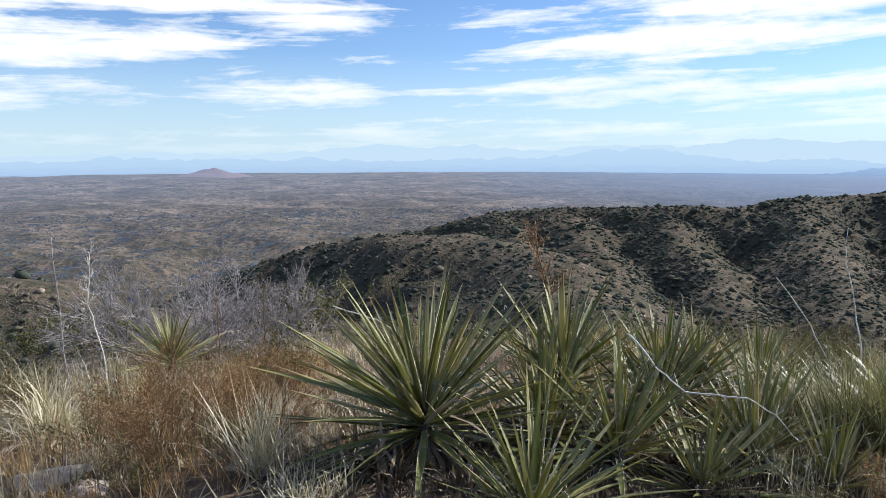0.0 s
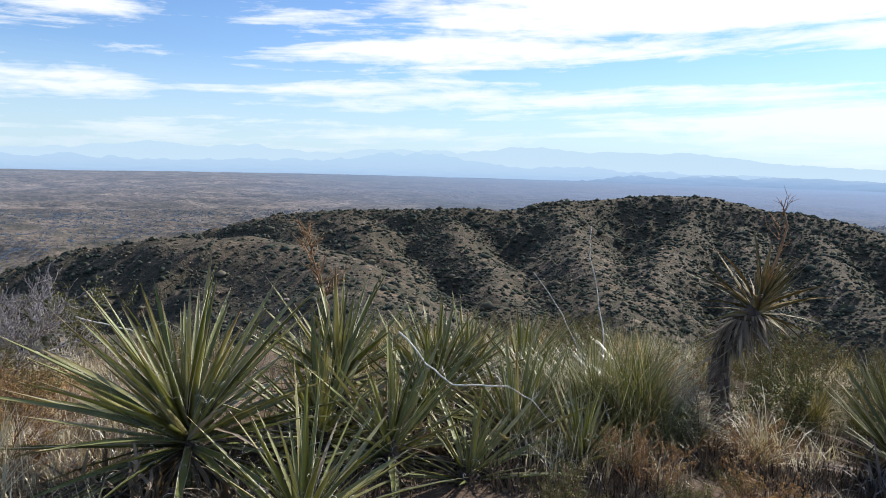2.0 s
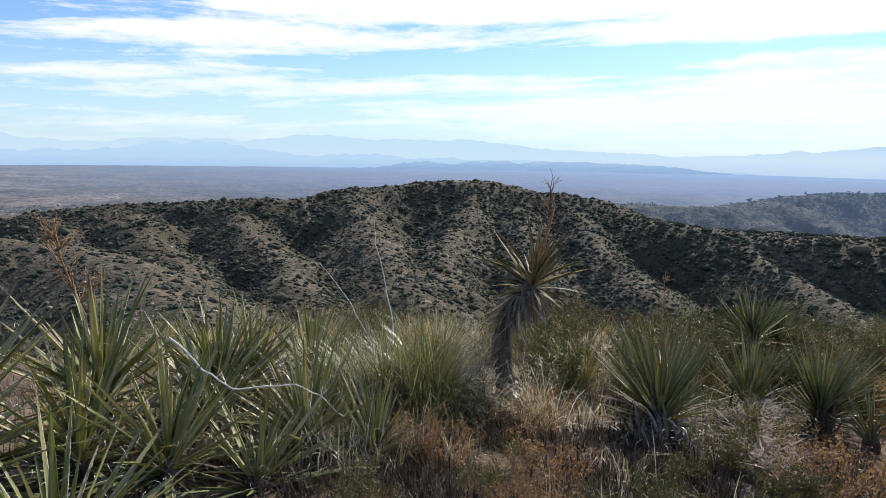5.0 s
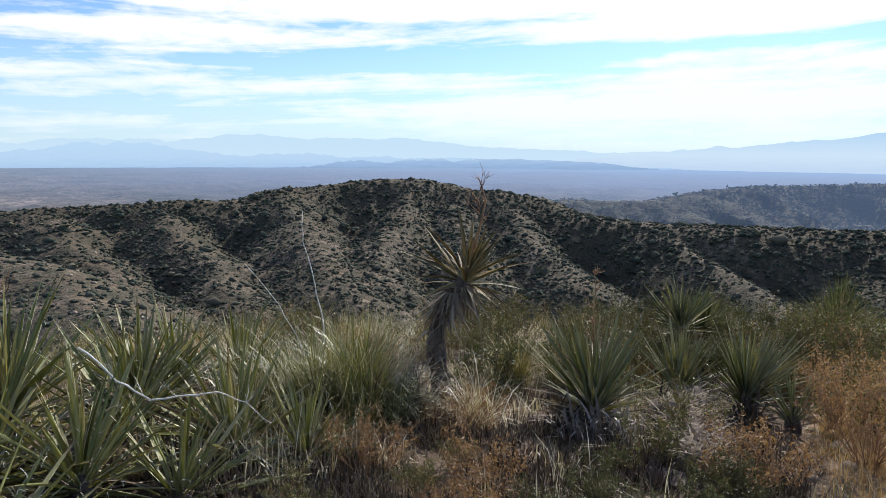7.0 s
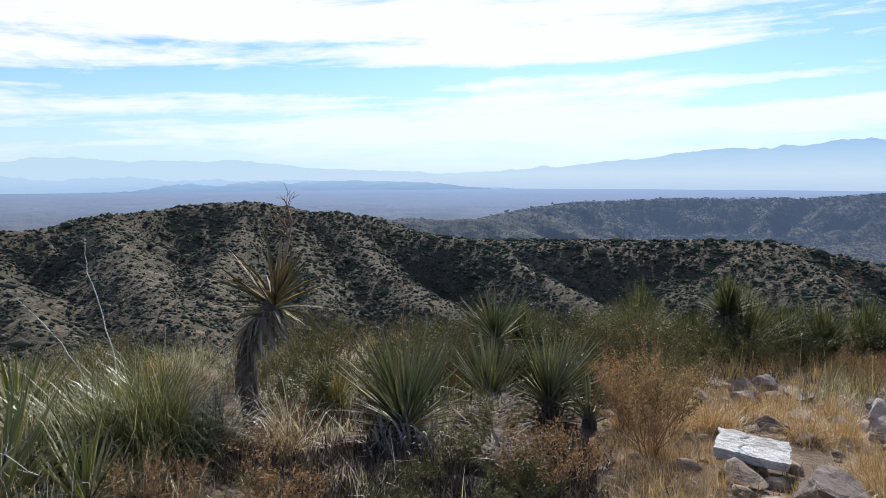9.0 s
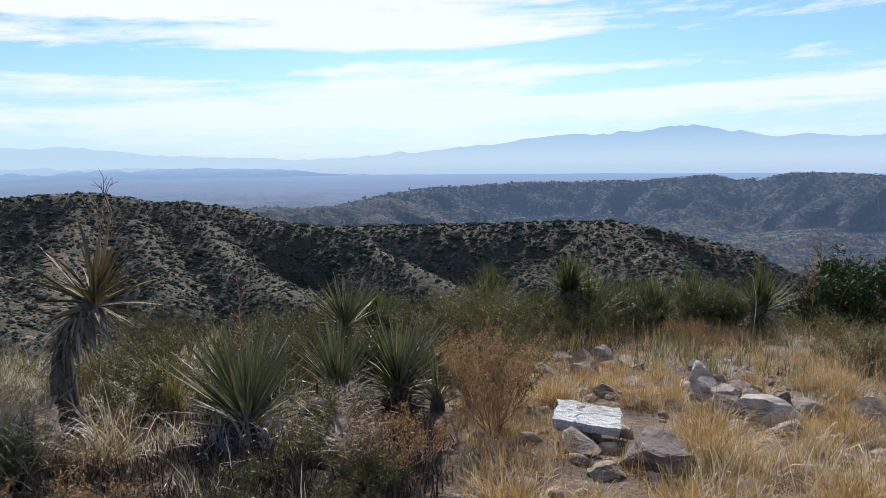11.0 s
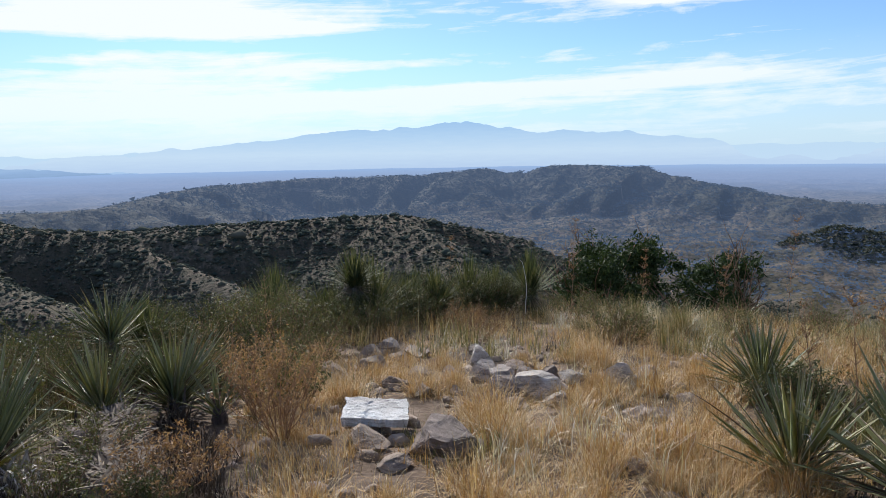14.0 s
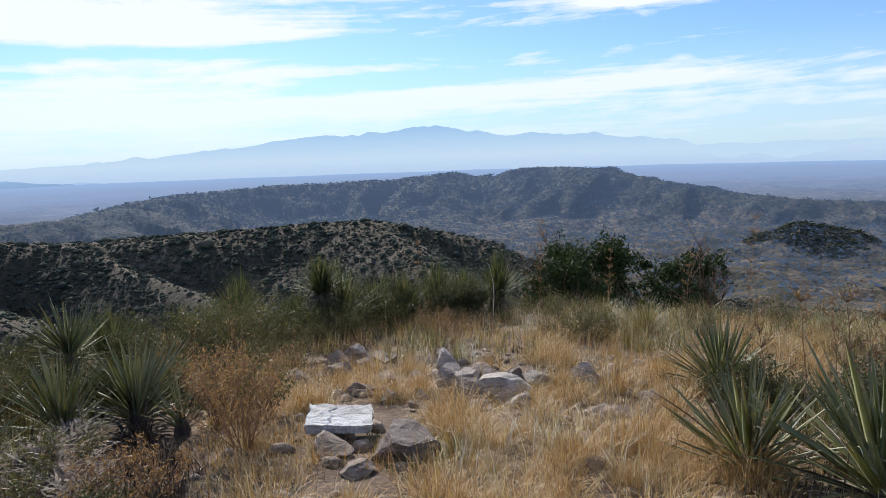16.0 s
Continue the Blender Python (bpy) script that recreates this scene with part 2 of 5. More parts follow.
def bark_material(name, *colours, scale=18.0):
    m, t, bsdf, o = material(name, 0.9, 0.15)
    p = t("Mapping", {"Vector": t("TexCoord").outputs["Object"], "Scale": (1, 1, 0.25)}).outputs[0]
    n = t.noise(scale, 6, 0.7, p)
    link(t, t.ramp(n, *[(0.3 + 0.4 * i / max(1, len(colours) - 1), c) for i, c in enumerate(colours)]), bsdf, "Base Color")
    b = t("Bump", {"Height": n, "Strength": 0.6, "Distance": 0.02})
    link(t, b.outputs[0], bsdf, "Normal")
    return m


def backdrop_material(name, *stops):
    """Far ranges as a plain backdrop: blue haze is painted in as emission. stops: elevation as seen from the hilltop,
    colour.
    """
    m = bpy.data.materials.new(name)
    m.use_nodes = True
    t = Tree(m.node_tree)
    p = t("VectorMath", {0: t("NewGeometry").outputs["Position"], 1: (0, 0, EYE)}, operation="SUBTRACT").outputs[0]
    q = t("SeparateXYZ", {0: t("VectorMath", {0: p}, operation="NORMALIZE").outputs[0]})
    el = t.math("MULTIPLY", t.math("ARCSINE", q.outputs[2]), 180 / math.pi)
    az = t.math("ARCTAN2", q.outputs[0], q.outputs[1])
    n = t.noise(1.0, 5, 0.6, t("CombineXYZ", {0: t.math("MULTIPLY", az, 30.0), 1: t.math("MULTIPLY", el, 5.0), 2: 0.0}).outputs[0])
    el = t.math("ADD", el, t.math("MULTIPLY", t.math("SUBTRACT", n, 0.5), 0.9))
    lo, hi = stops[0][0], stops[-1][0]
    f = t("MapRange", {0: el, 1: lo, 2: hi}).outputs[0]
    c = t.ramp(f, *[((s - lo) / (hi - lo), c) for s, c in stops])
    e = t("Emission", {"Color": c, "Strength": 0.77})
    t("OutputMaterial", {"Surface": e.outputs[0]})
    return m


GROUND = ground_material()
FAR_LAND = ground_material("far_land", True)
LEAF = sword_leaf("yucca_leaf", (0.15, 0.175, 0.055), (0.27, 0.29, 0.10), (0.42, 0.41, 0.185), (0.70, 0.61, 0.42), through_light=0.42, rough=0.36, spec=0.45)
# air lays a blue glow over this dark green, for haze
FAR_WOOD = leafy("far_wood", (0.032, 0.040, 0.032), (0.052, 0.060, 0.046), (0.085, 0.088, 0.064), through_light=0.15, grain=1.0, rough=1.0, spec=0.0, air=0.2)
LEAF_OLD = sword_leaf("old_yucca_leaf", (0.11, 0.095, 0.034), (0.22, 0.175, 0.065), (0.36, 0.265, 0.115), (0.52, 0.39, 0.215), rough=0.5, spec=0.35)
LEAF_BLUE = sword_leaf("grey_green_leaf", (0.12, 0.14, 0.062), (0.22, 0.24, 0.11), (0.36, 0.36, 0.18), (0.56, 0.49, 0.30), rough=0.38, through_light=0.4, spec=0.35)
LEAF_MANY = leafy("sotol_leaf", (0.042, 0.055, 0.022), (0.075, 0.09, 0.036), (0.125, 0.135, 0.058), (0.24, 0.21, 0.11), rough=0.7, through_light=0.25, spec=0.15)
LEAF_DEAD = leafy("dead_leaf", (0.10, 0.075, 0.055), (0.23, 0.175, 0.125), (0.44, 0.36, 0.27), rough=0.8, through_light=0.2, by="object")
STRAW_DEAD = leafy("dead_leaf_skirt", (0.08, 0.06, 0.044), (0.21, 0.16, 0.115), (0.46, 0.38, 0.29), rough=0.8, through_light=0.2)
# straw darkened to imitate shade between and under plants
SHADE_STRAW = leafy("shade_dark_straw", (0.022, 0.016, 0.012), (0.055, 0.040, 0.029), (0.12, 0.088, 0.062), (0.26, 0.20, 0.145), rough=0.85, through_light=0.08)
DEAD_WHITE = leafy("bleached_dead_leaf", (0.10, 0.08, 0.07), (0.28, 0.24, 0.215), (0.62, 0.58, 0.54), rough=0.7, through_light=0.15)
GRASS_GOLD = leafy("golden_grass", (0.24, 0.120, 0.038), (0.44, 0.255, 0.090), (0.60, 0.405, 0.175), (0.80, 0.66, 0.44), through_light=0.22)
GRASS_PALE = leafy("bleached_grass", (0.30, 0.24, 0.13), (0.60, 0.52, 0.34), (0.88, 0.83, 0.70), through_light=0.2, rough=0.5, spec=0.4)
GRASS_GREEN = leafy("olive_grass", (0.075, 0.078, 0.024), (0.165, 0.152, 0.048), (0.30, 0.245, 0.095), (0.64, 0.52, 0.31), through_light=0.22, rough=0.5, spec=0.4)
NOLINA = leafy("dark_bunchgrass", (0.050, 0.062, 0.018), (0.10, 0.115, 0.030), (0.17, 0.175, 0.050), (0.28, 0.26, 0.09), (0.74, 0.66, 0.46), through_light=0.22, rough=0.36, spec=0.45)
BRUSH_GOLD = leafy("golden_leaf", (0.21, 0.105, 0.042), (0.36, 0.205, 0.088), (0.52, 0.35, 0.18), through_light=0.4)
BRUSH_OLIVE = leafy("olive_leaf", (0.050, 0.055, 0.018), (0.105, 0.108, 0.036), (0.21, 0.19, 0.070), through_light=0.28)
BRUSH_BROW = leafy("dull_green_leaf", (0.035, 0.044, 0.016), (0.07, 0.08, 0.03), (0.14, 0.14, 0.055), through_light=0.3)
BRUSH_RUST = leafy("rust_leaf", (0.14, 0.072, 0.032), (0.27, 0.155, 0.075), (0.44, 0.29, 0.16), through_light=0.35)
BRUSH_DARK = leafy("dark_green_leaf", (0.018, 0.032, 0.011), (0.038, 0.060, 0.018), (0.085, 0.112, 0.036), rough=0.65, through_light=0.15, spec=0.15)
# greens pulled towards grey, in place of haze over the near ridges
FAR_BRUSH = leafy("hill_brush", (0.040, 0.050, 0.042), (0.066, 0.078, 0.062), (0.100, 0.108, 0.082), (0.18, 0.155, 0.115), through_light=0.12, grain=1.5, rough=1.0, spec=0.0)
TWIG_GREY = bark_material("grey_twig", (0.21, 0.185, 0.18), (0.50, 0.46, 0.45))
TWIG_WHITE = bark_material("white_twig", (0.60, 0.56, 0.50), (0.78, 0.75, 0.69), scale=6.0)
TWIG_BROWN = bark_material("brown_twig", (0.12, 0.075, 0.048), (0.30, 0.19, 0.115))
STALK_RED = bark_material("dry_stalk", (0.18, 0.10, 0.055), (0.42, 0.26, 0.15))
TRUNK = bark_material("yucca_trunk", (0.04, 0.03, 0.026), (0.11, 0.085, 0.07), (0.22, 0.175, 0.145))
LEAF_EDGE = bark_material("pale_leaf_edge", (0.42, 0.37, 0.24), (0.66, 0.60, 0.46))
FILAMENT = bark_material("pale_filament", (0.55, 0.5, 0.42), (0.7, 0.66, 0.58))
ROCK_PALE = rock_material("pale_rock", (0.68, 0.61, 0.53), (0.32, 0.265, 0.215), 4)
ROCK_GREY = rock_material("weathered_rock", (0.52, 0.445, 0.38), (0.17, 0.13, 0.105), 4)
ROCK_TAN = rock_material("tan_rock", (0.45, 0.36, 0.28), (0.22, 0.165, 0.125), 4)

# ---- small tools for meshes ----
rng = np.random.default_rng(7)


def hash2(ix, iy, seed):
    h = (ix.astype(np.int64) * 374761393 + iy.astype(np.int64) * 668265263 + seed * 974634777) & 0x7FFFFFFF
    h = ((h ^ (h >> 13)) * 1274126177) & 0x7FFFFFFF
    return ((h ^ (h >> 16)) & 0xFFFF) / 65535.0


def vnoise(x, y, seed=0):
    """Smooth value noise, -1 to 1."""
    ix, iy = np.floor(x), np.floor(y)
    fx, fy = x - ix, y - iy
    fx, fy = fx * fx * (3 - 2 * fx), fy * fy * (3 - 2 * fy)
    v = (hash2(ix, iy, seed) * (1 - fx) + hash2(ix + 1, iy, seed) * fx) * (1 - fy) + \
        (hash2(ix, iy + 1, seed) * (1 - fx) + hash2(ix + 1, iy + 1, seed) * fx) * fy
    return 2 * v - 1


def fbm(x, y, size, octaves=4, seed=0):
    out, amp = 0.0, 1.0
    for k in range(octaves):
        out = out + amp * vnoise(x / size + 13.7 * k, y / size - 7.1 * k, seed + k)
        size, amp = size / 2.03, amp * 0.5
    return out / 1.9


def mesh_of(name, verts, faces, mat, smooth=False):
    me = bpy.data.meshes.new(name)
    verts = np.asarray(verts, dtype=np.float32).reshape(-1, 3)
    me.vertices.add(len(verts))
    me.vertices.foreach_set("co", verts.ravel())
    if isinstance(faces, np.ndarray):
        k = faces.shape[1]
        me.loops.add(faces.size)
        me.loops.foreach_set("vertex_index", faces.ravel().astype(np.int32))
        me.polygons.add(len(faces))
        me.polygons.foreach_set("loop_start", np.arange(0, faces.size, k, dtype=np.int32))
    else:
        flat_ix = [i for f in faces for i in f]
        me.loops.add(len(flat_ix))
        me.loops.foreach_set("vertex_index", flat_ix)
        me.polygons.add(len(faces))
        starts = np.cumsum([0] + [len(f) for f in faces[:-1]]).astype(np.int32)
        me.polygons.foreach_set("loop_start", starts)
    me.update(calc_edges=True)
    if smooth:
        me.polygons.foreach_set("use_smooth", np.ones(len(me.polygons), dtype=bool))
    me.materials.append(mat)
    return me


def part(name, me, parent, m=None, label=""):
    ob = new(name, me)
    ob.parent = parent
    if m is not None:
        ob.matrix_local = m
    if label:
        ob["label"] = label
    return ob


def thing(name, x, y, z, label, category, group="", kind="", turn=0.0):
    ob = new(name)
    ob.empty_display_size = 0.1
    ob.matrix_world = pose(x, y, z, 0, 0, turn)
    return tagged(ob, label, category, group, kind)


class Geo:
    """Gathers vertices and faces for one mesh."""

    def __init__(self):
        self.v, self.f, self.n = [], [], 0

    def add(self, v, f):
        v = np.asarray(v, dtype=np.float32).reshape(-1, 3)
        self.f += [tuple(i + self.n for i in q) for q in f]
        self.v.append(v)
        self.n += len(v)

    def mesh(self, name, mat, smooth=False):
        return mesh_of(name, np.concatenate(self.v), self.f, mat, smooth)


def tube(geo, pts, radii, sides=5):
    """A bent, tapering stem through pts."""
    pts = [Vector(p) for p in pts]
    rings = []
    side = Vector((1, 0, 0))
    for i, p in enumerate(pts):
        d = (pts[min(i + 1, len(pts) - 1)] - pts[max(i - 1, 0)]).normalized()
        a = d.cross(side)
        if a.length < 0.1:
            a = d.cross(Vector((0, 1, 0)))
        a.normalize()
        b = d.cross(a)
        side = -b
        for k in range(sides):
            w = 2 * math.pi * k / sides
            rings.append(p + radii[i] * (math.cos(w) * a + math.sin(w) * b))
    f = []
    for i in range(len(pts) - 1):
        for k in range(sides):
            j = (k + 1) % sides
            f.append((i * sides + k, i * sides + j, (i + 1) * sides + j, (i + 1) * sides + k))
    f.append(tuple(range(sides - 1, -1, -1)))
    f.append(tuple(range((len(pts) - 1) * sides, len(pts) * sides)))
    geo.add([tuple(v) for v in rings], f)


def blades(base, lean_az, lean, length, width, curl, segs=3, droop_pow=1.8):
    """Many grass blades at once: flat strips that lean and bend over. All arguments but segs are arrays. Returns vertices and faces."""
    n = len(base)
    out = np.zeros((n, segs + 1, 2, 3), dtype=np.float32)
    s, c = np.sin(lean_az), np.cos(lean_az)
    side = np.stack([c, -s, np.zeros(n)], -1)
    pos = base.copy()
    for k in range(segs + 1):
        q = k / segs
        ang = lean + curl * q ** droop_pow
        w = width * (1 - q) ** 0.7 if k < segs else width * 0.03
        out[:, k, 0] = pos - side * (w / 2)[:, None]
        out[:, k, 1] = pos + side * (w / 2)[:, None]
        step = (length / segs)[:, None] * np.stack([s * np.sin(ang), c * np.sin(ang), np.cos(ang)], -1)
        pos = pos + step
    v = out.reshape(-1, 3)
    idx = (np.arange(n) * (segs + 1) * 2)[:, None]
    quads = [np.concatenate([idx + 2 * k, idx + 2 * k + 1, idx + 2 * k + 3, idx + 2 * k + 2], 1) for k in range(segs)]
    return v, np.stack(quads, 1).reshape(-1, 4)


# ---- the land ----
def polar(az, d):
    az = np.radians(az)
    return d * np.sin(az), d * np.cos(az)


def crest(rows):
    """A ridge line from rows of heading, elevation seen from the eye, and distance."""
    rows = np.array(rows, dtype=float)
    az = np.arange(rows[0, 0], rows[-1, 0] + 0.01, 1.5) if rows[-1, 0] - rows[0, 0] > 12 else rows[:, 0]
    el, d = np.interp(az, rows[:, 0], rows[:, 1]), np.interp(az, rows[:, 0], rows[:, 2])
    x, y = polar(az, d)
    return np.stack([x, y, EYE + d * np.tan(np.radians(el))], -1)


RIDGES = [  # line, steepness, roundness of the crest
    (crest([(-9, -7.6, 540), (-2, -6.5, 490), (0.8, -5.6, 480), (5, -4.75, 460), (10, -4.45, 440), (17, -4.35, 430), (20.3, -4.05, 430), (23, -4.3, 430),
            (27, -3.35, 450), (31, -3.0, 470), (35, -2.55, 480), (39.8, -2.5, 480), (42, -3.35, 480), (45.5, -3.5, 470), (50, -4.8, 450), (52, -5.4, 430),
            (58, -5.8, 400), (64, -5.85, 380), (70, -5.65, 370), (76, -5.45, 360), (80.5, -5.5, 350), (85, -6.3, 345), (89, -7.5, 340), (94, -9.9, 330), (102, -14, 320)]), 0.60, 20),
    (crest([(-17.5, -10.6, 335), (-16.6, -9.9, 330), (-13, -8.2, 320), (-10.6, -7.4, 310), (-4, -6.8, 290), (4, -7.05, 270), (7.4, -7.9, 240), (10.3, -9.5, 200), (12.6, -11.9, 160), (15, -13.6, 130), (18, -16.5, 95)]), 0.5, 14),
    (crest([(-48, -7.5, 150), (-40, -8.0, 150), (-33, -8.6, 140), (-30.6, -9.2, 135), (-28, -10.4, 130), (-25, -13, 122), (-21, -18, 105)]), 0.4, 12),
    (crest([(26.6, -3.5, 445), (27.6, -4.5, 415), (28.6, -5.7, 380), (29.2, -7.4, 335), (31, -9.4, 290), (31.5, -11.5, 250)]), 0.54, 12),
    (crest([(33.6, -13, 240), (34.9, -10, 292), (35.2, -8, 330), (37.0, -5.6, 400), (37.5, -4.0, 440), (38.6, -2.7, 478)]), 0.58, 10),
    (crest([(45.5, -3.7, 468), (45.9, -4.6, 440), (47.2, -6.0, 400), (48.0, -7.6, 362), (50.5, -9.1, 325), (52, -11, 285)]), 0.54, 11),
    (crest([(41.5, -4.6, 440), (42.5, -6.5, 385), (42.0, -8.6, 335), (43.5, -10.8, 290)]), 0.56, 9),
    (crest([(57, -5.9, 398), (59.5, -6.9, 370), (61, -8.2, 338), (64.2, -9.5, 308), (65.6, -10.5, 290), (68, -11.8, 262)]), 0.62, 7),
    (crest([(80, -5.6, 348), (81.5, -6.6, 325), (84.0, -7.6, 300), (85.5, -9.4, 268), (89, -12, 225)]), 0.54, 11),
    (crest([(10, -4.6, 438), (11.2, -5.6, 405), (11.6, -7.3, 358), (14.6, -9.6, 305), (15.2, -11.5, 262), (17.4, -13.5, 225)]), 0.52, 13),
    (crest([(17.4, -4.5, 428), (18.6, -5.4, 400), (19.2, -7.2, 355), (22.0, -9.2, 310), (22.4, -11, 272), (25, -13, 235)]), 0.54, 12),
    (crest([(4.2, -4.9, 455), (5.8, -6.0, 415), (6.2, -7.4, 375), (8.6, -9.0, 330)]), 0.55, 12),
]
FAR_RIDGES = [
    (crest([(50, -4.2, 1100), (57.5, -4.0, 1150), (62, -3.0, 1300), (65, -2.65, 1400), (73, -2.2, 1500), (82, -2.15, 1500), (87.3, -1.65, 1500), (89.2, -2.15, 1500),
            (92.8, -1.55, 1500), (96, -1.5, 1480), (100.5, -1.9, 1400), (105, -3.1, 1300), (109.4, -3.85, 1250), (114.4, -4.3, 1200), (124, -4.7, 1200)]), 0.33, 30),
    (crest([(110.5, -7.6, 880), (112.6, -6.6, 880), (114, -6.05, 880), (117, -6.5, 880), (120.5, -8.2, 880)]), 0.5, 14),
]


def edge_of_top(az):
    return np.interp(az, [-180, -60, -20, 10, 40, 60, 90, 125, 180], [14, 10, 8.5, 8.0, 8.0, 10.5, 13.5, 15, 14])


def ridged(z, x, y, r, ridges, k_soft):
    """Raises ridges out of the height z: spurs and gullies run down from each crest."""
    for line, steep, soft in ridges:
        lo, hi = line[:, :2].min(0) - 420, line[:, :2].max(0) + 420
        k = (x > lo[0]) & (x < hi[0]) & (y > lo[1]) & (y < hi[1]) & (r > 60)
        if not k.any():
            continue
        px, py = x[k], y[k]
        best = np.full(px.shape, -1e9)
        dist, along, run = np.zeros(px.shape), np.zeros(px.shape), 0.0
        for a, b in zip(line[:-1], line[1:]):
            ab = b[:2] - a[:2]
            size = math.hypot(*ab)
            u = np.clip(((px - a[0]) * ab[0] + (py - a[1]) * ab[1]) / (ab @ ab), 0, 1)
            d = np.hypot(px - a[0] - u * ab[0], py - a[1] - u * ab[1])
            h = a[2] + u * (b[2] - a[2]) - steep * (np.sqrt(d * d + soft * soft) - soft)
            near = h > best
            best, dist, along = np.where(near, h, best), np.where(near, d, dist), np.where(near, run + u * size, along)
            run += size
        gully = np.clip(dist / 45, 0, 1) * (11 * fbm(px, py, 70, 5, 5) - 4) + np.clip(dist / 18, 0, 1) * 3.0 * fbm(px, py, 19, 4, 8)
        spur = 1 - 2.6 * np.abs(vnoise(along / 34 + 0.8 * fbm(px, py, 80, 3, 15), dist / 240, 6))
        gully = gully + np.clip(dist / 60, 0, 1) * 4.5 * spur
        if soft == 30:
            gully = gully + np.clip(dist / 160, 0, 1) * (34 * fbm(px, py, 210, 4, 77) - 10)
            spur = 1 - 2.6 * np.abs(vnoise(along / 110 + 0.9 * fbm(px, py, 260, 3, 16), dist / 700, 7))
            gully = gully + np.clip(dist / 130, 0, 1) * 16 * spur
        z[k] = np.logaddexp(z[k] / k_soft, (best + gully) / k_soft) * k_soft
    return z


def land(x, y):
    """Height of the ground."""
    x, y = np.asarray(x, dtype=float), np.asarray(y, dtype=float)
    r, az = np.hypot(x, y), np.degrees(np.arctan2(x, y))
    rr = np.minimum(r, 16)
    own = EYE - 1.36 - 0.085 * r - 0.004 * rr ** 2
    over = np.maximum(r - edge_of_top(az), 0)
    own = own - 0.46 * np.sqrt(over ** 2 + 9) + 0.46 * 3
    own = own + 0.05 * fbm(x, y, 1.9, 4, 3) * np.clip(r / 3, 0, 1) + np.clip((r - 20) / 60, 0, 1) * 7 * fbm(x, y, 55, 4, 9)
    plain = EYE - 133 + 5 * fbm(x, y, 420, 5, 21) + np.clip(1 - np.abs(r - 800) / 700, 0, 1) * 15 * (1 - 2.4 * np.abs(fbm(x, y, 150, 4, 33)))
    z = np.logaddexp(own / 2.0, plain / 2.0) * 2.0
    z = np.where(r < 60, own, z)
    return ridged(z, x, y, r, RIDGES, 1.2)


def far_height(x, y):
    """Height of the far hills and the basin floor, which rise out of the ground past the ridges."""
    r = np.hypot(x, y)
    z = land(x, y) + np.interp(r, [600, 700, 4950], [-6.0, 0.8, 1.0])
    rough = 1 - 2.4 * np.abs(fbm(x, y, 190, 5, 35))
    z = z + np.clip((r - 700) / 500, 0, 1) * (9 * rough + 6 * np.clip((r - 2200) / 1500, 0, 1) * fbm(x, y, 500, 4, 61)) * np.clip((4900 - r) / 1500, 0.25, 1)
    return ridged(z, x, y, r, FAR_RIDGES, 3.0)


def gz(x, y):
    return float(land(np.array([x]), np.array([y]))[0])


def build_ground():
    az = np.concatenate([np.arange(-180, -50, 2.5), np.arange(-50, 130, 0.3), np.arange(130, 180, 2.5)])
    r = np.concatenate([np.linspace(0.002, 15, 72), np.geomspace(15.4, 150, 60), np.arange(153, 560, 3.6), np.geomspace(568, 4950, 30)])
    A, R = np.meshgrid(az, r)
    x, y = polar(A, R)
    z = land(x.ravel(), y.ravel()).reshape(x.shape) - np.interp(R, [640, 900], [0, 26])
    v = np.stack([x, y, z], -1).reshape(-1, 3)
    nr, na = x.shape
    i, j = np.meshgrid(np.arange(nr - 1), np.arange(na), indexing="ij")
    jn = (j + 1) % na
    q = np.stack([i * na + j, i * na + jn, (i + 1) * na + jn, (i + 1) * na + j], -1).reshape(-1, 4)[:, ::-1]
    v = np.concatenate([v, [[0, 0, gz(0, 0)]]])
    me = mesh_of("ground", v, np.ascontiguousarray(q), GROUND, True)
    ob = new("ground", me)
    return tagged(ob, "dry tan hillside, ridges and desert plain with scattered scrub", "ground", kind="structure")


build_ground()


def build_far_land():
    az = np.arange(-46, 128, 0.2)
    r = np.concatenate([np.arange(604, 1700, 10.0), np.geomspace(1712, 4930, 110)])
    A, R = np.meshgrid(az, r)
    x, y = polar(A, R)
    z = far_height(x.ravel(), y.ravel()).reshape(x.shape)
    nr, na = x.shape
    i, j = np.meshgrid(np.arange(nr - 1), np.arange(na - 1), indexing="ij")
    q = np.stack([i * na + j, (i + 1) * na + j, (i + 1) * na + j + 1, i * na + j + 1], -1).reshape(-1, 4)
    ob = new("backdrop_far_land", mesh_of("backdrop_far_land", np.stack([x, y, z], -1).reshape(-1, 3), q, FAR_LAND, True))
    return tagged(ob, "hazy brush-covered far hills and wide tan desert basin", "hills", kind="structure")


build_far_land()


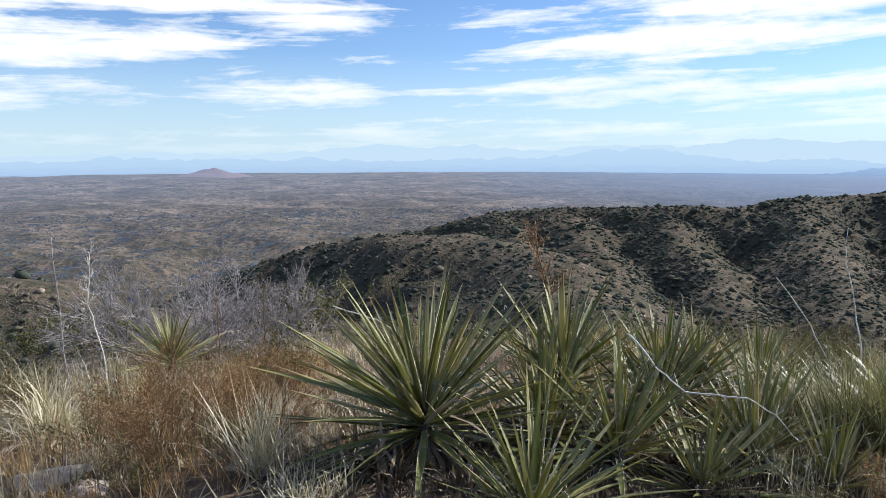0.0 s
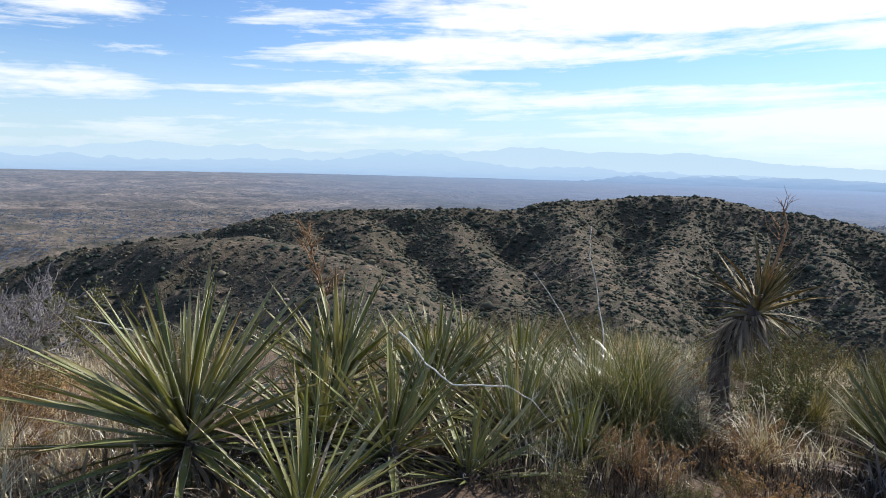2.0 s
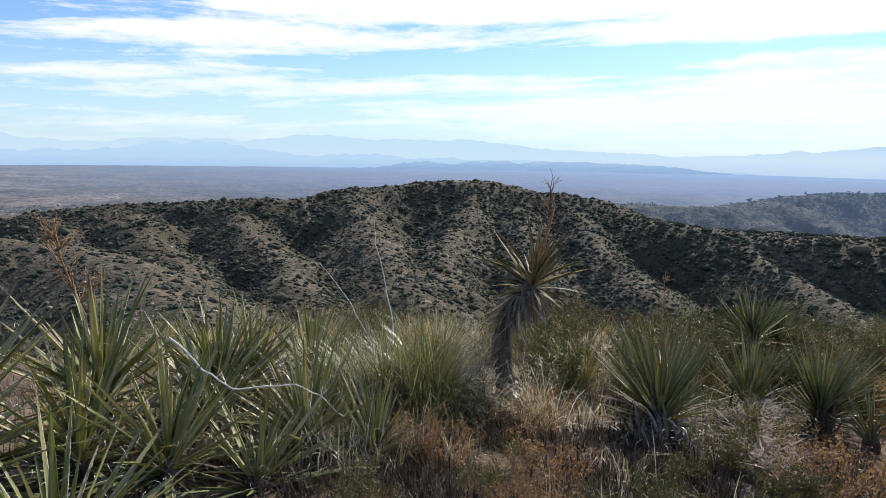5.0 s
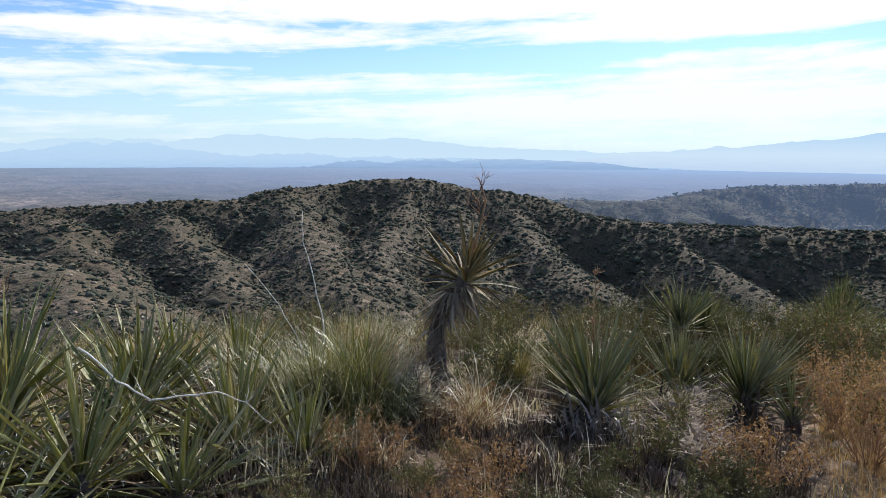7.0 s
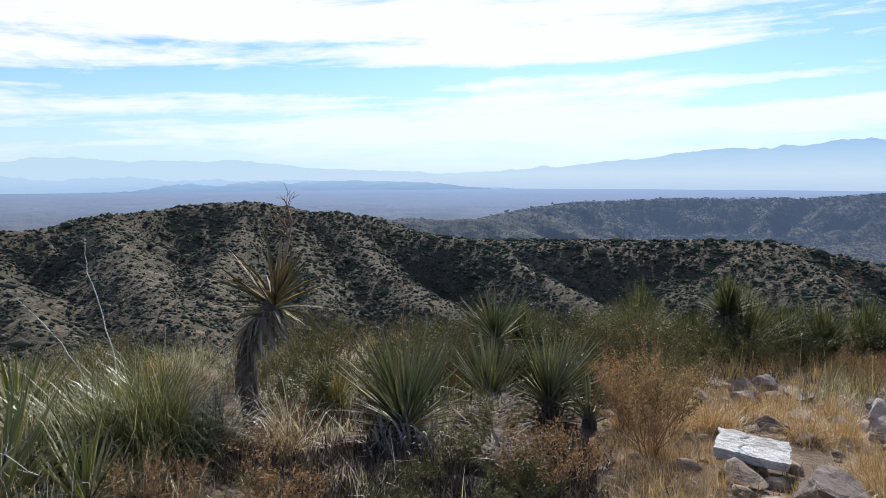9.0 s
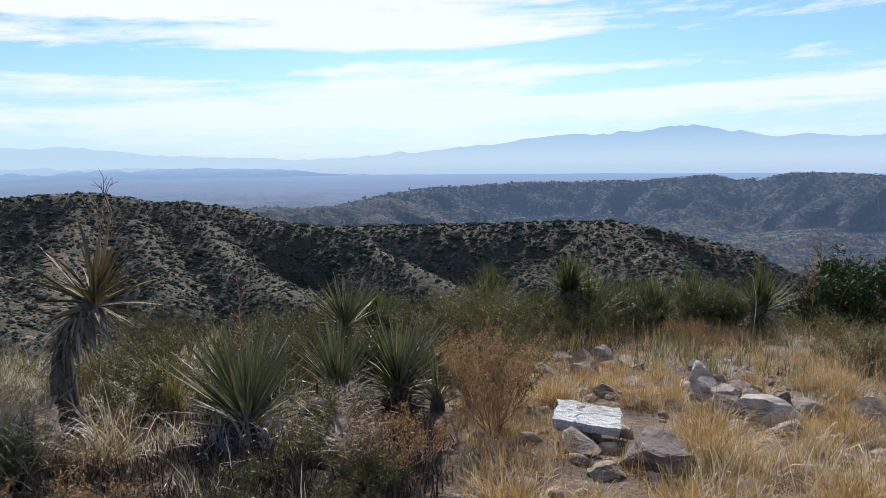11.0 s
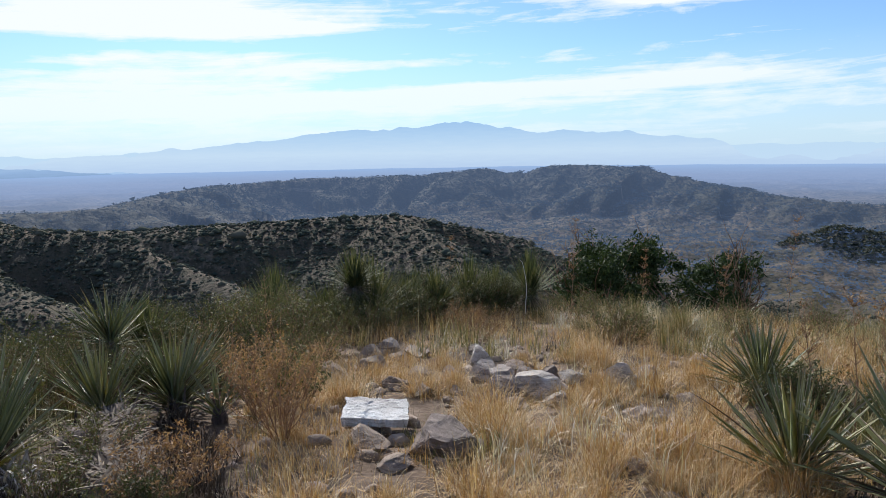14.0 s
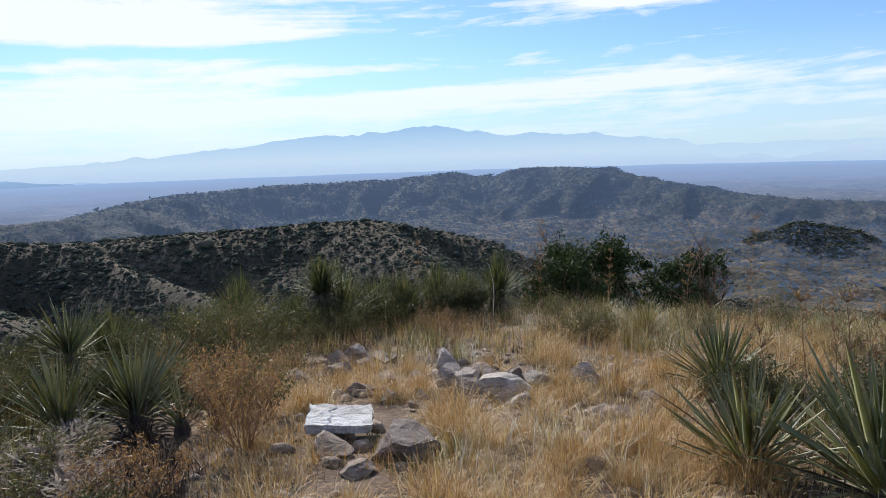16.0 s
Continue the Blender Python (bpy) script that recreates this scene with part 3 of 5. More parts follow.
def backdrop(name, label, rows, dist, low_el, stops, jag, seed):
    """A far range: a long upright sheet with an uneven skyline."""
    rows = np.array(rows, dtype=float)
    az = np.arange(rows[0, 0], rows[-1, 0], 0.08)
    el = np.interp(az, rows[:, 0], rows[:, 1]) + jag * fbm(az, az * 0, 1.3, 5, seed)
    d = np.interp(az, [-60, 0, 12, 20, 60, 90, 130], dist)
    x, y = polar(az, d)
    foot = np.stack([x, y, EYE + d * np.tan(np.radians(low_el))], -1)
    back = np.minimum(d * np.interp(d, [2000, 3400, 4300], [1.3, 1.25, 1.1]), 4940) / d
    top = np.stack([x * back, y * back, EYE + d * back * np.tan(np.radians(el))], -1)
    n = len(az)
    k = np.arange(n - 1)
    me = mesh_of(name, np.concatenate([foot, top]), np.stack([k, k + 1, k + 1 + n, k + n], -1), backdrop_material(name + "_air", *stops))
    return tagged(new(name, me), label, "mountains", kind="structure")


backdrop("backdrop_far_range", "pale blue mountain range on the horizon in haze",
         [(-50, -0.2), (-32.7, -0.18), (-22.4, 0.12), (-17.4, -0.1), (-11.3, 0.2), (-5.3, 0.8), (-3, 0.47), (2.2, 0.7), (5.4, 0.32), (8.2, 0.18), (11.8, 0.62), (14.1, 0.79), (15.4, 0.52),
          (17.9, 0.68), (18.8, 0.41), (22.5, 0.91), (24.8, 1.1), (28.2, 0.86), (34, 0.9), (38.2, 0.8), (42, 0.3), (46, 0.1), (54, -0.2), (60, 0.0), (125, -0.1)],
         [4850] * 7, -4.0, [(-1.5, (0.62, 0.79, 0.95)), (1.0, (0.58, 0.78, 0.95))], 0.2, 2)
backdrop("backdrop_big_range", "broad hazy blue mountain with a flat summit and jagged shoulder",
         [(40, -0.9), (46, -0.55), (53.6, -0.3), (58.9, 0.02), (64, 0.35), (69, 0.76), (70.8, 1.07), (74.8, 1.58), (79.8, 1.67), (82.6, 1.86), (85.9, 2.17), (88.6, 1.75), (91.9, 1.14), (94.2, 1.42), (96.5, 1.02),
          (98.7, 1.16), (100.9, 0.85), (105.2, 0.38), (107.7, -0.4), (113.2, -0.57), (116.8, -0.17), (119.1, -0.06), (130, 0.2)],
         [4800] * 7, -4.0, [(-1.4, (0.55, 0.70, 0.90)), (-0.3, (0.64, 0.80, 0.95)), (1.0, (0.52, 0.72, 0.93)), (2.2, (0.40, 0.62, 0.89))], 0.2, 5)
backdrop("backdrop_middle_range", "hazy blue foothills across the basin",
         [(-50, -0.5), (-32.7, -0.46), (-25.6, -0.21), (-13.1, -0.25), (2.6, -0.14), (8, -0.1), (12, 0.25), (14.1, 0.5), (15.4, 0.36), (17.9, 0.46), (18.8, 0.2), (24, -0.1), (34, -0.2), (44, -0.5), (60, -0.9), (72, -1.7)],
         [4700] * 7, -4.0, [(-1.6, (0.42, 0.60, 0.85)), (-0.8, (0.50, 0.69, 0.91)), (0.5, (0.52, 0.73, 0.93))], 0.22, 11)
# belt of haze over the far basin, shaped as a glowing low ridge
backdrop("backdrop_basin", "long low ridge with painted blue haze at the far side of the basin",
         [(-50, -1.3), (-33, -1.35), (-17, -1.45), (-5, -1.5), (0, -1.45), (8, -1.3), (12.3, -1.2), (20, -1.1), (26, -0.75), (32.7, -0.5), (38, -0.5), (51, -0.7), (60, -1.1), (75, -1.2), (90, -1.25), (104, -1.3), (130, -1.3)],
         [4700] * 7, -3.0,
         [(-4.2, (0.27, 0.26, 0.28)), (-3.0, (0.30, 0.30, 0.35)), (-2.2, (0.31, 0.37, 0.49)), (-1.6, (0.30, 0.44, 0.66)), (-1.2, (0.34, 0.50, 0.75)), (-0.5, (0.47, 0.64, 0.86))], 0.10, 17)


def butte():
    """A lone red hill far out on the plain, with haze painted over it."""
    u = np.linspace(-1, 1, 41)
    A, B = np.meshgrid(u, u)
    r = np.hypot(A, B)
    h = np.clip(1 - r, 0, 1) ** 1.0 * 50 * (1 + 0.35 * fbm(A, B, 0.4, 4, 3)) + 8 * np.clip(1 - r, 0, 1) * fbm(A, B, 0.25, 3, 9)
    x0, y0 = spot(-18.4, 4150)
    v = np.stack([x0 + A * 260, y0 + B * 230, EYE - 138 + h * 1.05], -1).reshape(-1, 3)
    i, j = np.meshgrid(np.arange(40), np.arange(40), indexing="ij")
    q = np.stack([i * 41 + j, i * 41 + j + 1, (i + 1) * 41 + j + 1, (i + 1) * 41 + j], -1).reshape(-1, 4)
    m, t, bsdf, o = material("hazy_red_hill", 0.95, 0.1)
    link(t, t.ramp(t.noise(0.02, 5), (0.35, (0.14, 0.10, 0.095)), (0.65, (0.26, 0.185, 0.165))), bsdf, "Base Color")
    # a share of blue emission paints haze over the red
    mx = t("MixShader", {0: 0.42, 1: bsdf.outputs[0], 2: t("Emission", {"Color": (0.36, 0.42, 0.62, 1)}).outputs[0]})
    link(t, mx.outputs[0], o, "Surface")
    tagged(new("backdrop_butte", mesh_of("backdrop_butte", v, q, m, True)), "lone reddish conical hill in painted haze far out on the plain", "hill", kind="structure")


def spot(az, d):
    x, y = polar(az, d)
    return float(x), float(y)


butte()


# ---- brush and stones on the hills ----
PHI = (1 + 5 ** 0.5) / 2
ICO_V = np.array([(-1, PHI, 0), (1, PHI, 0), (-1, -PHI, 0), (1, -PHI, 0), (0, -1, PHI), (0, 1, PHI), (0, -1, -PHI), (0, 1, -PHI), (PHI, 0, -1), (PHI, 0, 1), (-PHI, 0, -1), (-PHI, 0, 1)]) / 1.9
ICO_F = np.array([(0, 11, 5), (0, 5, 1), (0, 1, 7), (0, 7, 10), (0, 10, 11), (1, 5, 9), (5, 11, 4), (11, 10, 2), (10, 7, 6), (7, 1, 8), (3, 9, 4), (3, 4, 2), (3, 2, 6), (3, 6, 8), (3, 8, 9), (4, 9, 5), (2, 4, 11), (6, 2, 10), (8, 6, 7), (9, 8, 1)])


OCT_V = np.array([(1, 0, 0), (0, 1, 0), (-1, 0, 0), (0, -1, 0), (0, 0, 1), (0, 0, -1)])
OCT_F = np.array([(0, 1, 4), (1, 2, 4), (2, 3, 4), (3, 0, 4), (1, 0, 5), (2, 1, 5), (3, 2, 5), (0, 3, 5)])


def lumps(x, y, size, flat, jitter, sink, shape=(ICO_V, ICO_F)):
    """Many small uneven lumps on the land, as vertices and faces."""
    n, m = len(x), len(shape[0])
    v = shape[0][None] * (1 + rng.uniform(-jitter, jitter, (n, m, 1)))
    turn = rng.uniform(0, 2 * np.pi, n)
    c, s = np.cos(turn)[:, None], np.sin(turn)[:, None]
    stretch = rng.uniform(0.75, 1.35, (n, 1))
    vx, vy = v[:, :, 0] * stretch, v[:, :, 1] / stretch
    out = np.stack([vx * c - vy * s, vx * s + vy * c, v[:, :, 2] * flat], -1) * size[:, None, None]
    z = land(x, y) + size * flat * sink
    out += np.stack([x, y, z], -1)[:, None]
    f = (shape[1][None] + (np.arange(n) * m)[:, None, None]).reshape(-1, 3)
    return out.reshape(-1, 3), f


def scatter(n, az0, az1, r0, r1, keep):
    r = np.sqrt(rng.uniform(r0 * r0, r1 * r1, n))
    x, y = polar(rng.uniform(az0, az1, n), r)
    k = rng.uniform(0, 1, n) < keep(x, y)
    return x[k], y[k]


def brush_cover(x, y):
    """Thick in gullies, thin on crests and on the dry spurs close by."""
    r, az = np.hypot(x, y), np.degrees(np.arctan2(x, y))
    e = 14.0
    z0, ze, zw, zn, zs = land(x, y), land(x + e, y), land(x - e, y), land(x, y + e), land(x, y - e)
    hollow = (ze + zw + zn + zs) / 4 - z0
    shady = ((ze - zw) * math.sin(radians(SUN_AZ)) + (zn - zs) * math.cos(radians(SUN_AZ))) / (2 * e)
    thin = np.where((az < -21) & (r < 230), 0.32, np.where((az < 13) & (az > -9) & (r > 120) & (r < 315), 0.42, 1.0))
    # the heading term adds brush to darken slopes that get less sun
    return thin * np.clip(0.56 + 0.34 * np.clip((az - 30) / 14, 0, 1) + 0.14 * hollow + 1.15 * shady + 0.5 * fbm(x, y, 60, 4, 41) + 0.35 * fbm(x, y, 14, 2, 44), 0.22, 1.0)


def clumps(x, y, size, tall, leaves, spread=0.55):
    """Many ragged bushes on the land, each a handful of leafy sprays, as vertices and faces."""
    n = len(x)
    c = rng.normal(0, spread, (n, leaves, 3)) * np.array([1, 1, 0.6 * tall])
    c[:, :, 2] = np.abs(c[:, :, 2]) + 0.12
    e = rng.normal(0, 0.55, (n, leaves, 3, 3)) * np.array([1, 1, 0.8 * tall])
    out = (c[:, :, None] + e) * size[:, None, None, None]
    out += np.stack([x, y, np.where(np.hypot(x, y) > 640, far_height(x, y), land(x, y))], -1)[:, None, None]
    return out.reshape(-1, 3), np.arange(n * leaves * 3).reshape(-1, 3)


def build_hill_brush():
    vs, fs, k = [], [], 0
    for n, r0, r1, med, sig, leaves in ((26000, 70, 170, -0.75, 0.5, 9), (66000, 170, 340, -0.68, 0.52, 2), (100000, 340, 600, -0.36, 0.48, 2)):
        x, y = scatter(n, -42, 124, r0, r1, brush_cover)
        size = rng.lognormal(med, sig, len(x))
        if r0 == 70:
            v, f = lumps(x, y, size * 0.72, 0.8, 0.4, 0.35)
            v2, f2 = clumps(x, y, size * 0.85, 0.8, 6, 0.5)
            v, f = np.concatenate([v, v2]), np.concatenate([f, f2 + len(v)])
        else:
            v, f = lumps(x, y, size * 1.1, 0.6, 0.4, 0.3, (OCT_V, OCT_F))
            v2, f2 = clumps(x, y, size, 0.8, leaves, 0.42)
            v, f = np.concatenate([v, v2]), np.concatenate([f, f2 + len(v)])
        vs.append(v)
        fs.append(f + k)
        k += len(v)
    # dense brush added to darken the far knoll like a cloud shadow
    x, y = scatter(5200, 110, 121.5, 800, 960, lambda a, b: np.clip((far_height(a, b) - land(a, b) - 5) / 8, 0, 1))
    v, f = clumps(x, y, rng.lognormal(0, 0.3, len(x)) * 2.3, 0.7, 6)
    vs.append(v)
    fs.append(f + k)
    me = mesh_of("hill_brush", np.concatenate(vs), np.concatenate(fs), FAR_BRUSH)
    tagged(new("hill_brush", me), "dark olive chaparral bushes over the ridges, standing in for shadow on a lone knoll", "bushes", kind="stuff")
    vs, fs, k = [], [], 0
    x, y = scatter(105000, -42, 124, 610, 1600, brush_cover)
    v, f = clumps(x, y, rng.lognormal(0.45, 0.42, len(x)), 0.8, 3, 0.42)
    vs.append(v)
    fs.append(f)
    k = len(v)
    for az0, az1, r0, r1, n, size in ((60, 110, 1250, 1620, 12000, 2.2), (70, 124, 640, 1300, 9000, 2.0)):
        x, y = scatter(n, az0, az1, r0, r1, lambda a, b: a * 0 + 1)
        v, f = clumps(x, y, rng.lognormal(0, 0.3, len(x)) * size, 0.7, 6)
        vs.append(v)
        fs.append(f + k)
        k += len(v)
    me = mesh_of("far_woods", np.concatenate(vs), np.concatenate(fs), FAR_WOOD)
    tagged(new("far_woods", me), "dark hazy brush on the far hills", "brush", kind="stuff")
    x, y = scatter(9000, -42, 124, 70, 520, lambda a, b: np.clip(0.4 + fbm(a, b, 40, 3, 47), 0.05, 1))
    v, f = lumps(x, y, rng.lognormal(-0.95, 0.4, len(x)), 0.6, 0.25, 0.2)
    tagged(new("hill_stones", mesh_of("hill_stones", v, f, ROCK_TAN)), "pale boulders between the bushes on the ridges", "boulders", kind="stuff")


build_hill_brush()


# ---- plants: how each kind is made ----
def leaf_mesh(name, mat, length, width, bend, twist=0.0, segs=6):
    """A stiff pointed leaf along z: lens-shaped across, with a shallow channel, bent outwards (-y)."""
    prof = [(0, 0.9), (0.12, 0.85), (0.35, 1.0), (0.6, 0.78), (0.8, 0.46), (0.93, 0.2), (1.0, 0.02)]
    v, f = [], []
    y = z = 0.0
    for i in range(segs + 1):
        q = prof[i][0]
        w = width * prof[i][1] / 2
        ang = bend * q
        if i:
            dq = (q - prof[i - 1][0]) * length
            y -= dq * math.sin(ang)
            z += dq * math.cos(ang)
        ct, st = math.cos(twist * q), math.sin(twist * q)
        for px, py in ((-w, 0.35 * w), (-0.83 * w, 0.24 * w), (0, -0.02 * w), (0.83 * w, 0.24 * w), (w, 0.35 * w), (0, -0.30 * w)):
            v.append((px * ct - py * st, y + px * st + py * ct, z))
    for i in range(segs):
        for k in range(6):
            j = (k + 1) % 6
            f.append((i * 6 + k, i * 6 + j, i * 6 + 6 + j, i * 6 + 6 + k))
    me = mesh_of(name, v, f, mat, True)
    me.materials.append(LEAF_EDGE)
    me.polygons.foreach_set("material_index", [1 if k in (0, 3) else 0 for i in range(segs) for k in range(6)])
    return me


def leaf_set(mat):
    return [leaf_mesh("leaf", mat, 1.0, w, b, tw) for w, b, tw in ((0.054, 0.08, 0.25), (0.060, 0.22, -0.3), (0.048, 0.42, 0.4), (0.056, 0.0, 0.15), (0.052, 0.75, -0.4))]


LEAVES = {"green": leaf_set(LEAF), "old": leaf_set(LEAF_OLD), "blue": leaf_set(LEAF_BLUE), "dead": [leaf_mesh("dead_leaf", LEAF_DEAD, 1.0, w, b, tw) for w, b, tw in ((0.04, 0.5, 0.9), (0.035, 0.9, -0.8), (0.045, 0.25, 0.6))]}


def leaf_pose(az, polar_angle, roll=0.0):
    return Matrix.Rotation(az, 4, "Z") @ Matrix.Rotation(polar_angle, 4, "X") @ Matrix.Rotation(roll, 4, "Z")


def curls(geo, rnd, at, way, n, size):
    """Curled pale threads that peel off a leaf's edges."""
    for _ in range(n):
        p = Vector(at) + Vector(way) * rnd.uniform(0.2, 0.8)
        a = rnd.uniform(0, 6.28)
        r = size * rnd.uniform(0.5, 1.3)
        u, w = Vector((math.cos(a), math.sin(a), 0.2)), Vector((rnd.uniform(-0.5, 0.5), rnd.uniform(-0.5, 0.5), 1)).normalized()
        turn = rnd.uniform(1.2, 3.8)
        pts = [p + r * (1 - math.cos(turn * k / 7)) * u + r * math.sin(turn * k / 7) * w + 0.3 * r * k / 7 * u for k in range(8)]
        tube(geo, pts, [0.0013] * 8, 3)


def yucca(x, y, up_by, length, count, look_of="green", lean=(0, 0), dead=18, spread=105, threads=0, label="", seed=1, wide=1.0, parent=None, ragged=16):
    """A rosette of sword leaves, every leaf a part. up_by: height of its heart over the ground."""
    rnd = random.Random(seed)
    z = gz(x, y)
    if parent is None:
        ob = thing("yucca", x, y, z, label, "yucca", "yuccas on the hilltop")
        heart = Vector((0, 0, up_by))
        g = Geo()
        tube(g, [(0, 0, -0.06), (0.01, 0, up_by * 0.5), heart + Vector((0, 0, 0.05))], [0.055, 0.06, 0.035], 8)
        part("stem", g.mesh("stem", TRUNK, True), ob)
    else:
        ob, heart = parent, Vector((x, y, up_by))
    tip = Matrix.Rotation(radians(lean[1]), 4, "Y") @ Matrix.Rotation(radians(lean[0]), 4, "X")
    geo = Geo()
    for i in range(count):
        q = (i + 0.5) / count
        az = i * 2.39996 + rnd.uniform(-0.4, 0.4)
        th = radians(max(1, 4 + (spread - 4) * q ** 0.85 * (1 + 0.16 * math.sin(2 * az + seed) + 0.12 * math.sin(5 * az + 2 * seed)) + rnd.uniform(-ragged, ragged)))
        ln = length * (0.74 + 0.34 * math.sin(math.pi * min(1, q * 0.9 + 0.12))) * rnd.uniform(0.98 - 0.018 * ragged, 1.12)
        m = Matrix.Translation(heart - Vector((0, 0, 0.10 * length * q))) @ tip @ leaf_pose(az, th, rnd.uniform(-0.35, 0.35))
        m = m @ Matrix.Translation((0, 0, 0.02)) @ Matrix.Diagonal((ln * wide, ln * wide, ln, 1))
        me = LEAVES[look_of][rnd.choice((0, 1, 2, 3, 3, 0, 1)) if q < 0.75 else rnd.choice((1, 2, 4))]
        if q > 0.35 and rnd.random() < 0.10:
            part("dead_leaf", rnd.choice(LEAVES["dead"]), ob, m, "bleached dry leaf")
        else:
            part("leaf", me, ob, m)
        if threads and rnd.random() < 0.7:
            curls(geo, rnd, heart, (m @ Vector((0, 0, 1))) - heart, threads, 0.022)
    for i in range(dead):
        az = rnd.uniform(0, 6.283)
        th = radians(rnd.uniform(spread, spread + 55))
        ln = length * rnd.uniform(0.5, 0.9)
        m = Matrix.Translation(heart - Vector((0, 0, 0.10 * length))) @ tip @ leaf_pose(az, min(th, 2.75), rnd.uniform(-1, 1)) @ Matrix.Diagonal((ln * wide, ln * wide, ln, 1))
        part("dead_leaf", rnd.choice(LEAVES["dead"]), ob, m, "bleached dry leaf")
    if threads:
        part("thread", geo.mesh("thread", FILAMENT), ob, None, "curled pale leaf threads")["kind"] = "stuff"
    return ob


def tuft_arrays(x, y, z, n, height, width, spread, curl, rnd):
    """n blades round each of the places given."""
    k = len(x)
    bx = np.repeat(x, n) + rnd.normal(0, 0.05, k * n)
    by = np.repeat(y, n) + rnd.normal(0, 0.05, k * n)
    base = np.stack([bx, by, np.repeat(z, n) - 0.02], -1)
    h = np.repeat(height, n) * rnd.uniform(0.55, 1.15, k * n)
    return blades(base, rnd.uniform(0, 2 * np.pi, k * n), np.abs(rnd.normal(0, spread, k * n)), h, width * rnd.uniform(0.6, 1.4, k * n), curl * rnd.uniform(0.1, 1.7, k * n) ** 1.4, 2)


def bunch_grass(name, x, y, n, height, width, spread, curl, mat, label, seed, category="bunchgrass", group="bunchgrass clumps"):
    """One big clump of long narrow blades."""
    rnd = np.random.default_rng(seed)
    v, f = blades(np.stack([rnd.normal(0, 0.06, n), rnd.normal(0, 0.06, n), np.full(n, -0.03)], -1), rnd.uniform(0, 2 * np.pi, n), rnd.uniform(0.02, 1.9 * spread, n),
                  height * rnd.uniform(0.5, 1.15, n), width * rnd.uniform(0.6, 1.4, n), curl * rnd.uniform(0.2, 1.9, n) ** 1.3, 5)
    ob = thing(name, x, y, gz(x, y), label, category, group)
    part("blade_crown", mesh_of("blade_crown", v, f, mat), ob)["kind"] = "stuff"
    n = n // 3
    v, f = blades(np.stack([rnd.normal(0, 0.05, n), rnd.normal(0, 0.05, n), np.full(n, -0.02)], -1), rnd.uniform(0, 2 * np.pi, n), rnd.uniform(0.5, 1.5, n),
                  height * rnd.uniform(0.2, 0.6, n), width * rnd.uniform(0.7, 1.5, n), rnd.uniform(0.0, 0.9, n), 3)
    part("dead_base", mesh_of("dead_base", v, f, STRAW_DEAD), ob, None, "dry dead blades at its foot")["kind"] = "stuff"
    return ob


def branching(geo, rnd, p, way, length, radius, depth, kids=3, spread=0.6, gravity=0.0, tips=None, sides=4, bend=0.25):
    """A stem that forks again and again."""
    pts, radii = [Vector(p)], [radius]
    way = Vector(way).normalized()
    for k in range(3):
        way = (way + Vector((rnd.uniform(-1, 1), rnd.uniform(-1, 1), rnd.uniform(-0.6, 0.8) - gravity)) * bend).normalized()
        pts.append(pts[-1] + way * (length / 3))
        radii.append(radius * (1 - 0.2 * (k + 1)))
    tube(geo, pts, radii, sides if depth > 0 else 3)
    if tips is not None and depth <= 1:
        tips += pts[1:]
    if depth == 0:
        return
    for _ in range(kids):
        i = rnd.choice((1, 2, 3, 3))
        w = (way + Vector((rnd.uniform(-1, 1), rnd.uniform(-1, 1), rnd.uniform(-0.5, 1) - gravity)) * spread).normalized()
        branching(geo, rnd, pts[i], w, length * rnd.uniform(0.55, 0.85), radius * 0.62, depth - 1, kids, spread, gravity, tips, sides, bend)


def leaf_cloud(points, n, sigma, size, mat, seed, name="foliage"):
    """n small leaves, scattered round the points given."""
    rnd = np.random.default_rng(seed)
    pts = np.array([tuple(p) for p in points])
    c = pts[rnd.integers(0, len(pts), n)] + rnd.normal(0, sigma, (n, 3))
    a = rnd.normal(0, 1, (n, 3))
    a /= np.linalg.norm(a, axis=1)[:, None]
    b = np.cross(a, rnd.normal(0, 1, (n, 3)))
    b /= np.linalg.norm(b, axis=1)[:, None] + 1e-9
    s = (size * rnd.uniform(0.6, 1.5, n))[:, None]
    v = np.stack([c - a * s, c + b * s * 0.32, c + a * s, c - b * s * 0.32], 1).reshape(-1, 3)
    return mesh_of(name, v, np.arange(4 * n).reshape(-1, 4), mat)


def shrub(name, x, y, width, height, mat, stem_mat, stems, n, leaf, label, seed, category="shrub", group="", depth=2, upright=1.0):
    rnd = random.Random(seed)
    ob = thing(name, x, y, gz(x, y), label, category, group)
    tips = []
    for i in range(stems):
        g = Geo()
        a = 6.283 * i / stems + rnd.uniform(-0.4, 0.4)
        out = width / 2 * rnd.uniform(0.2, 1.0)
        way = Vector((math.cos(a) * out, math.sin(a) * out, height * 0.62 * upright))
        branching(g, rnd, (0.03 * math.cos(a), 0.03 * math.sin(a), -0.03), way, height * 0.52, 0.0042 * (0.6 + height), depth, 3, 0.55, 0.0, tips)
        part("stem", g.mesh("stem", stem_mat), ob)
    if n:
        part("foliage", leaf_cloud(tips, n, width * 0.022, leaf, mat, seed), ob)
    return ob


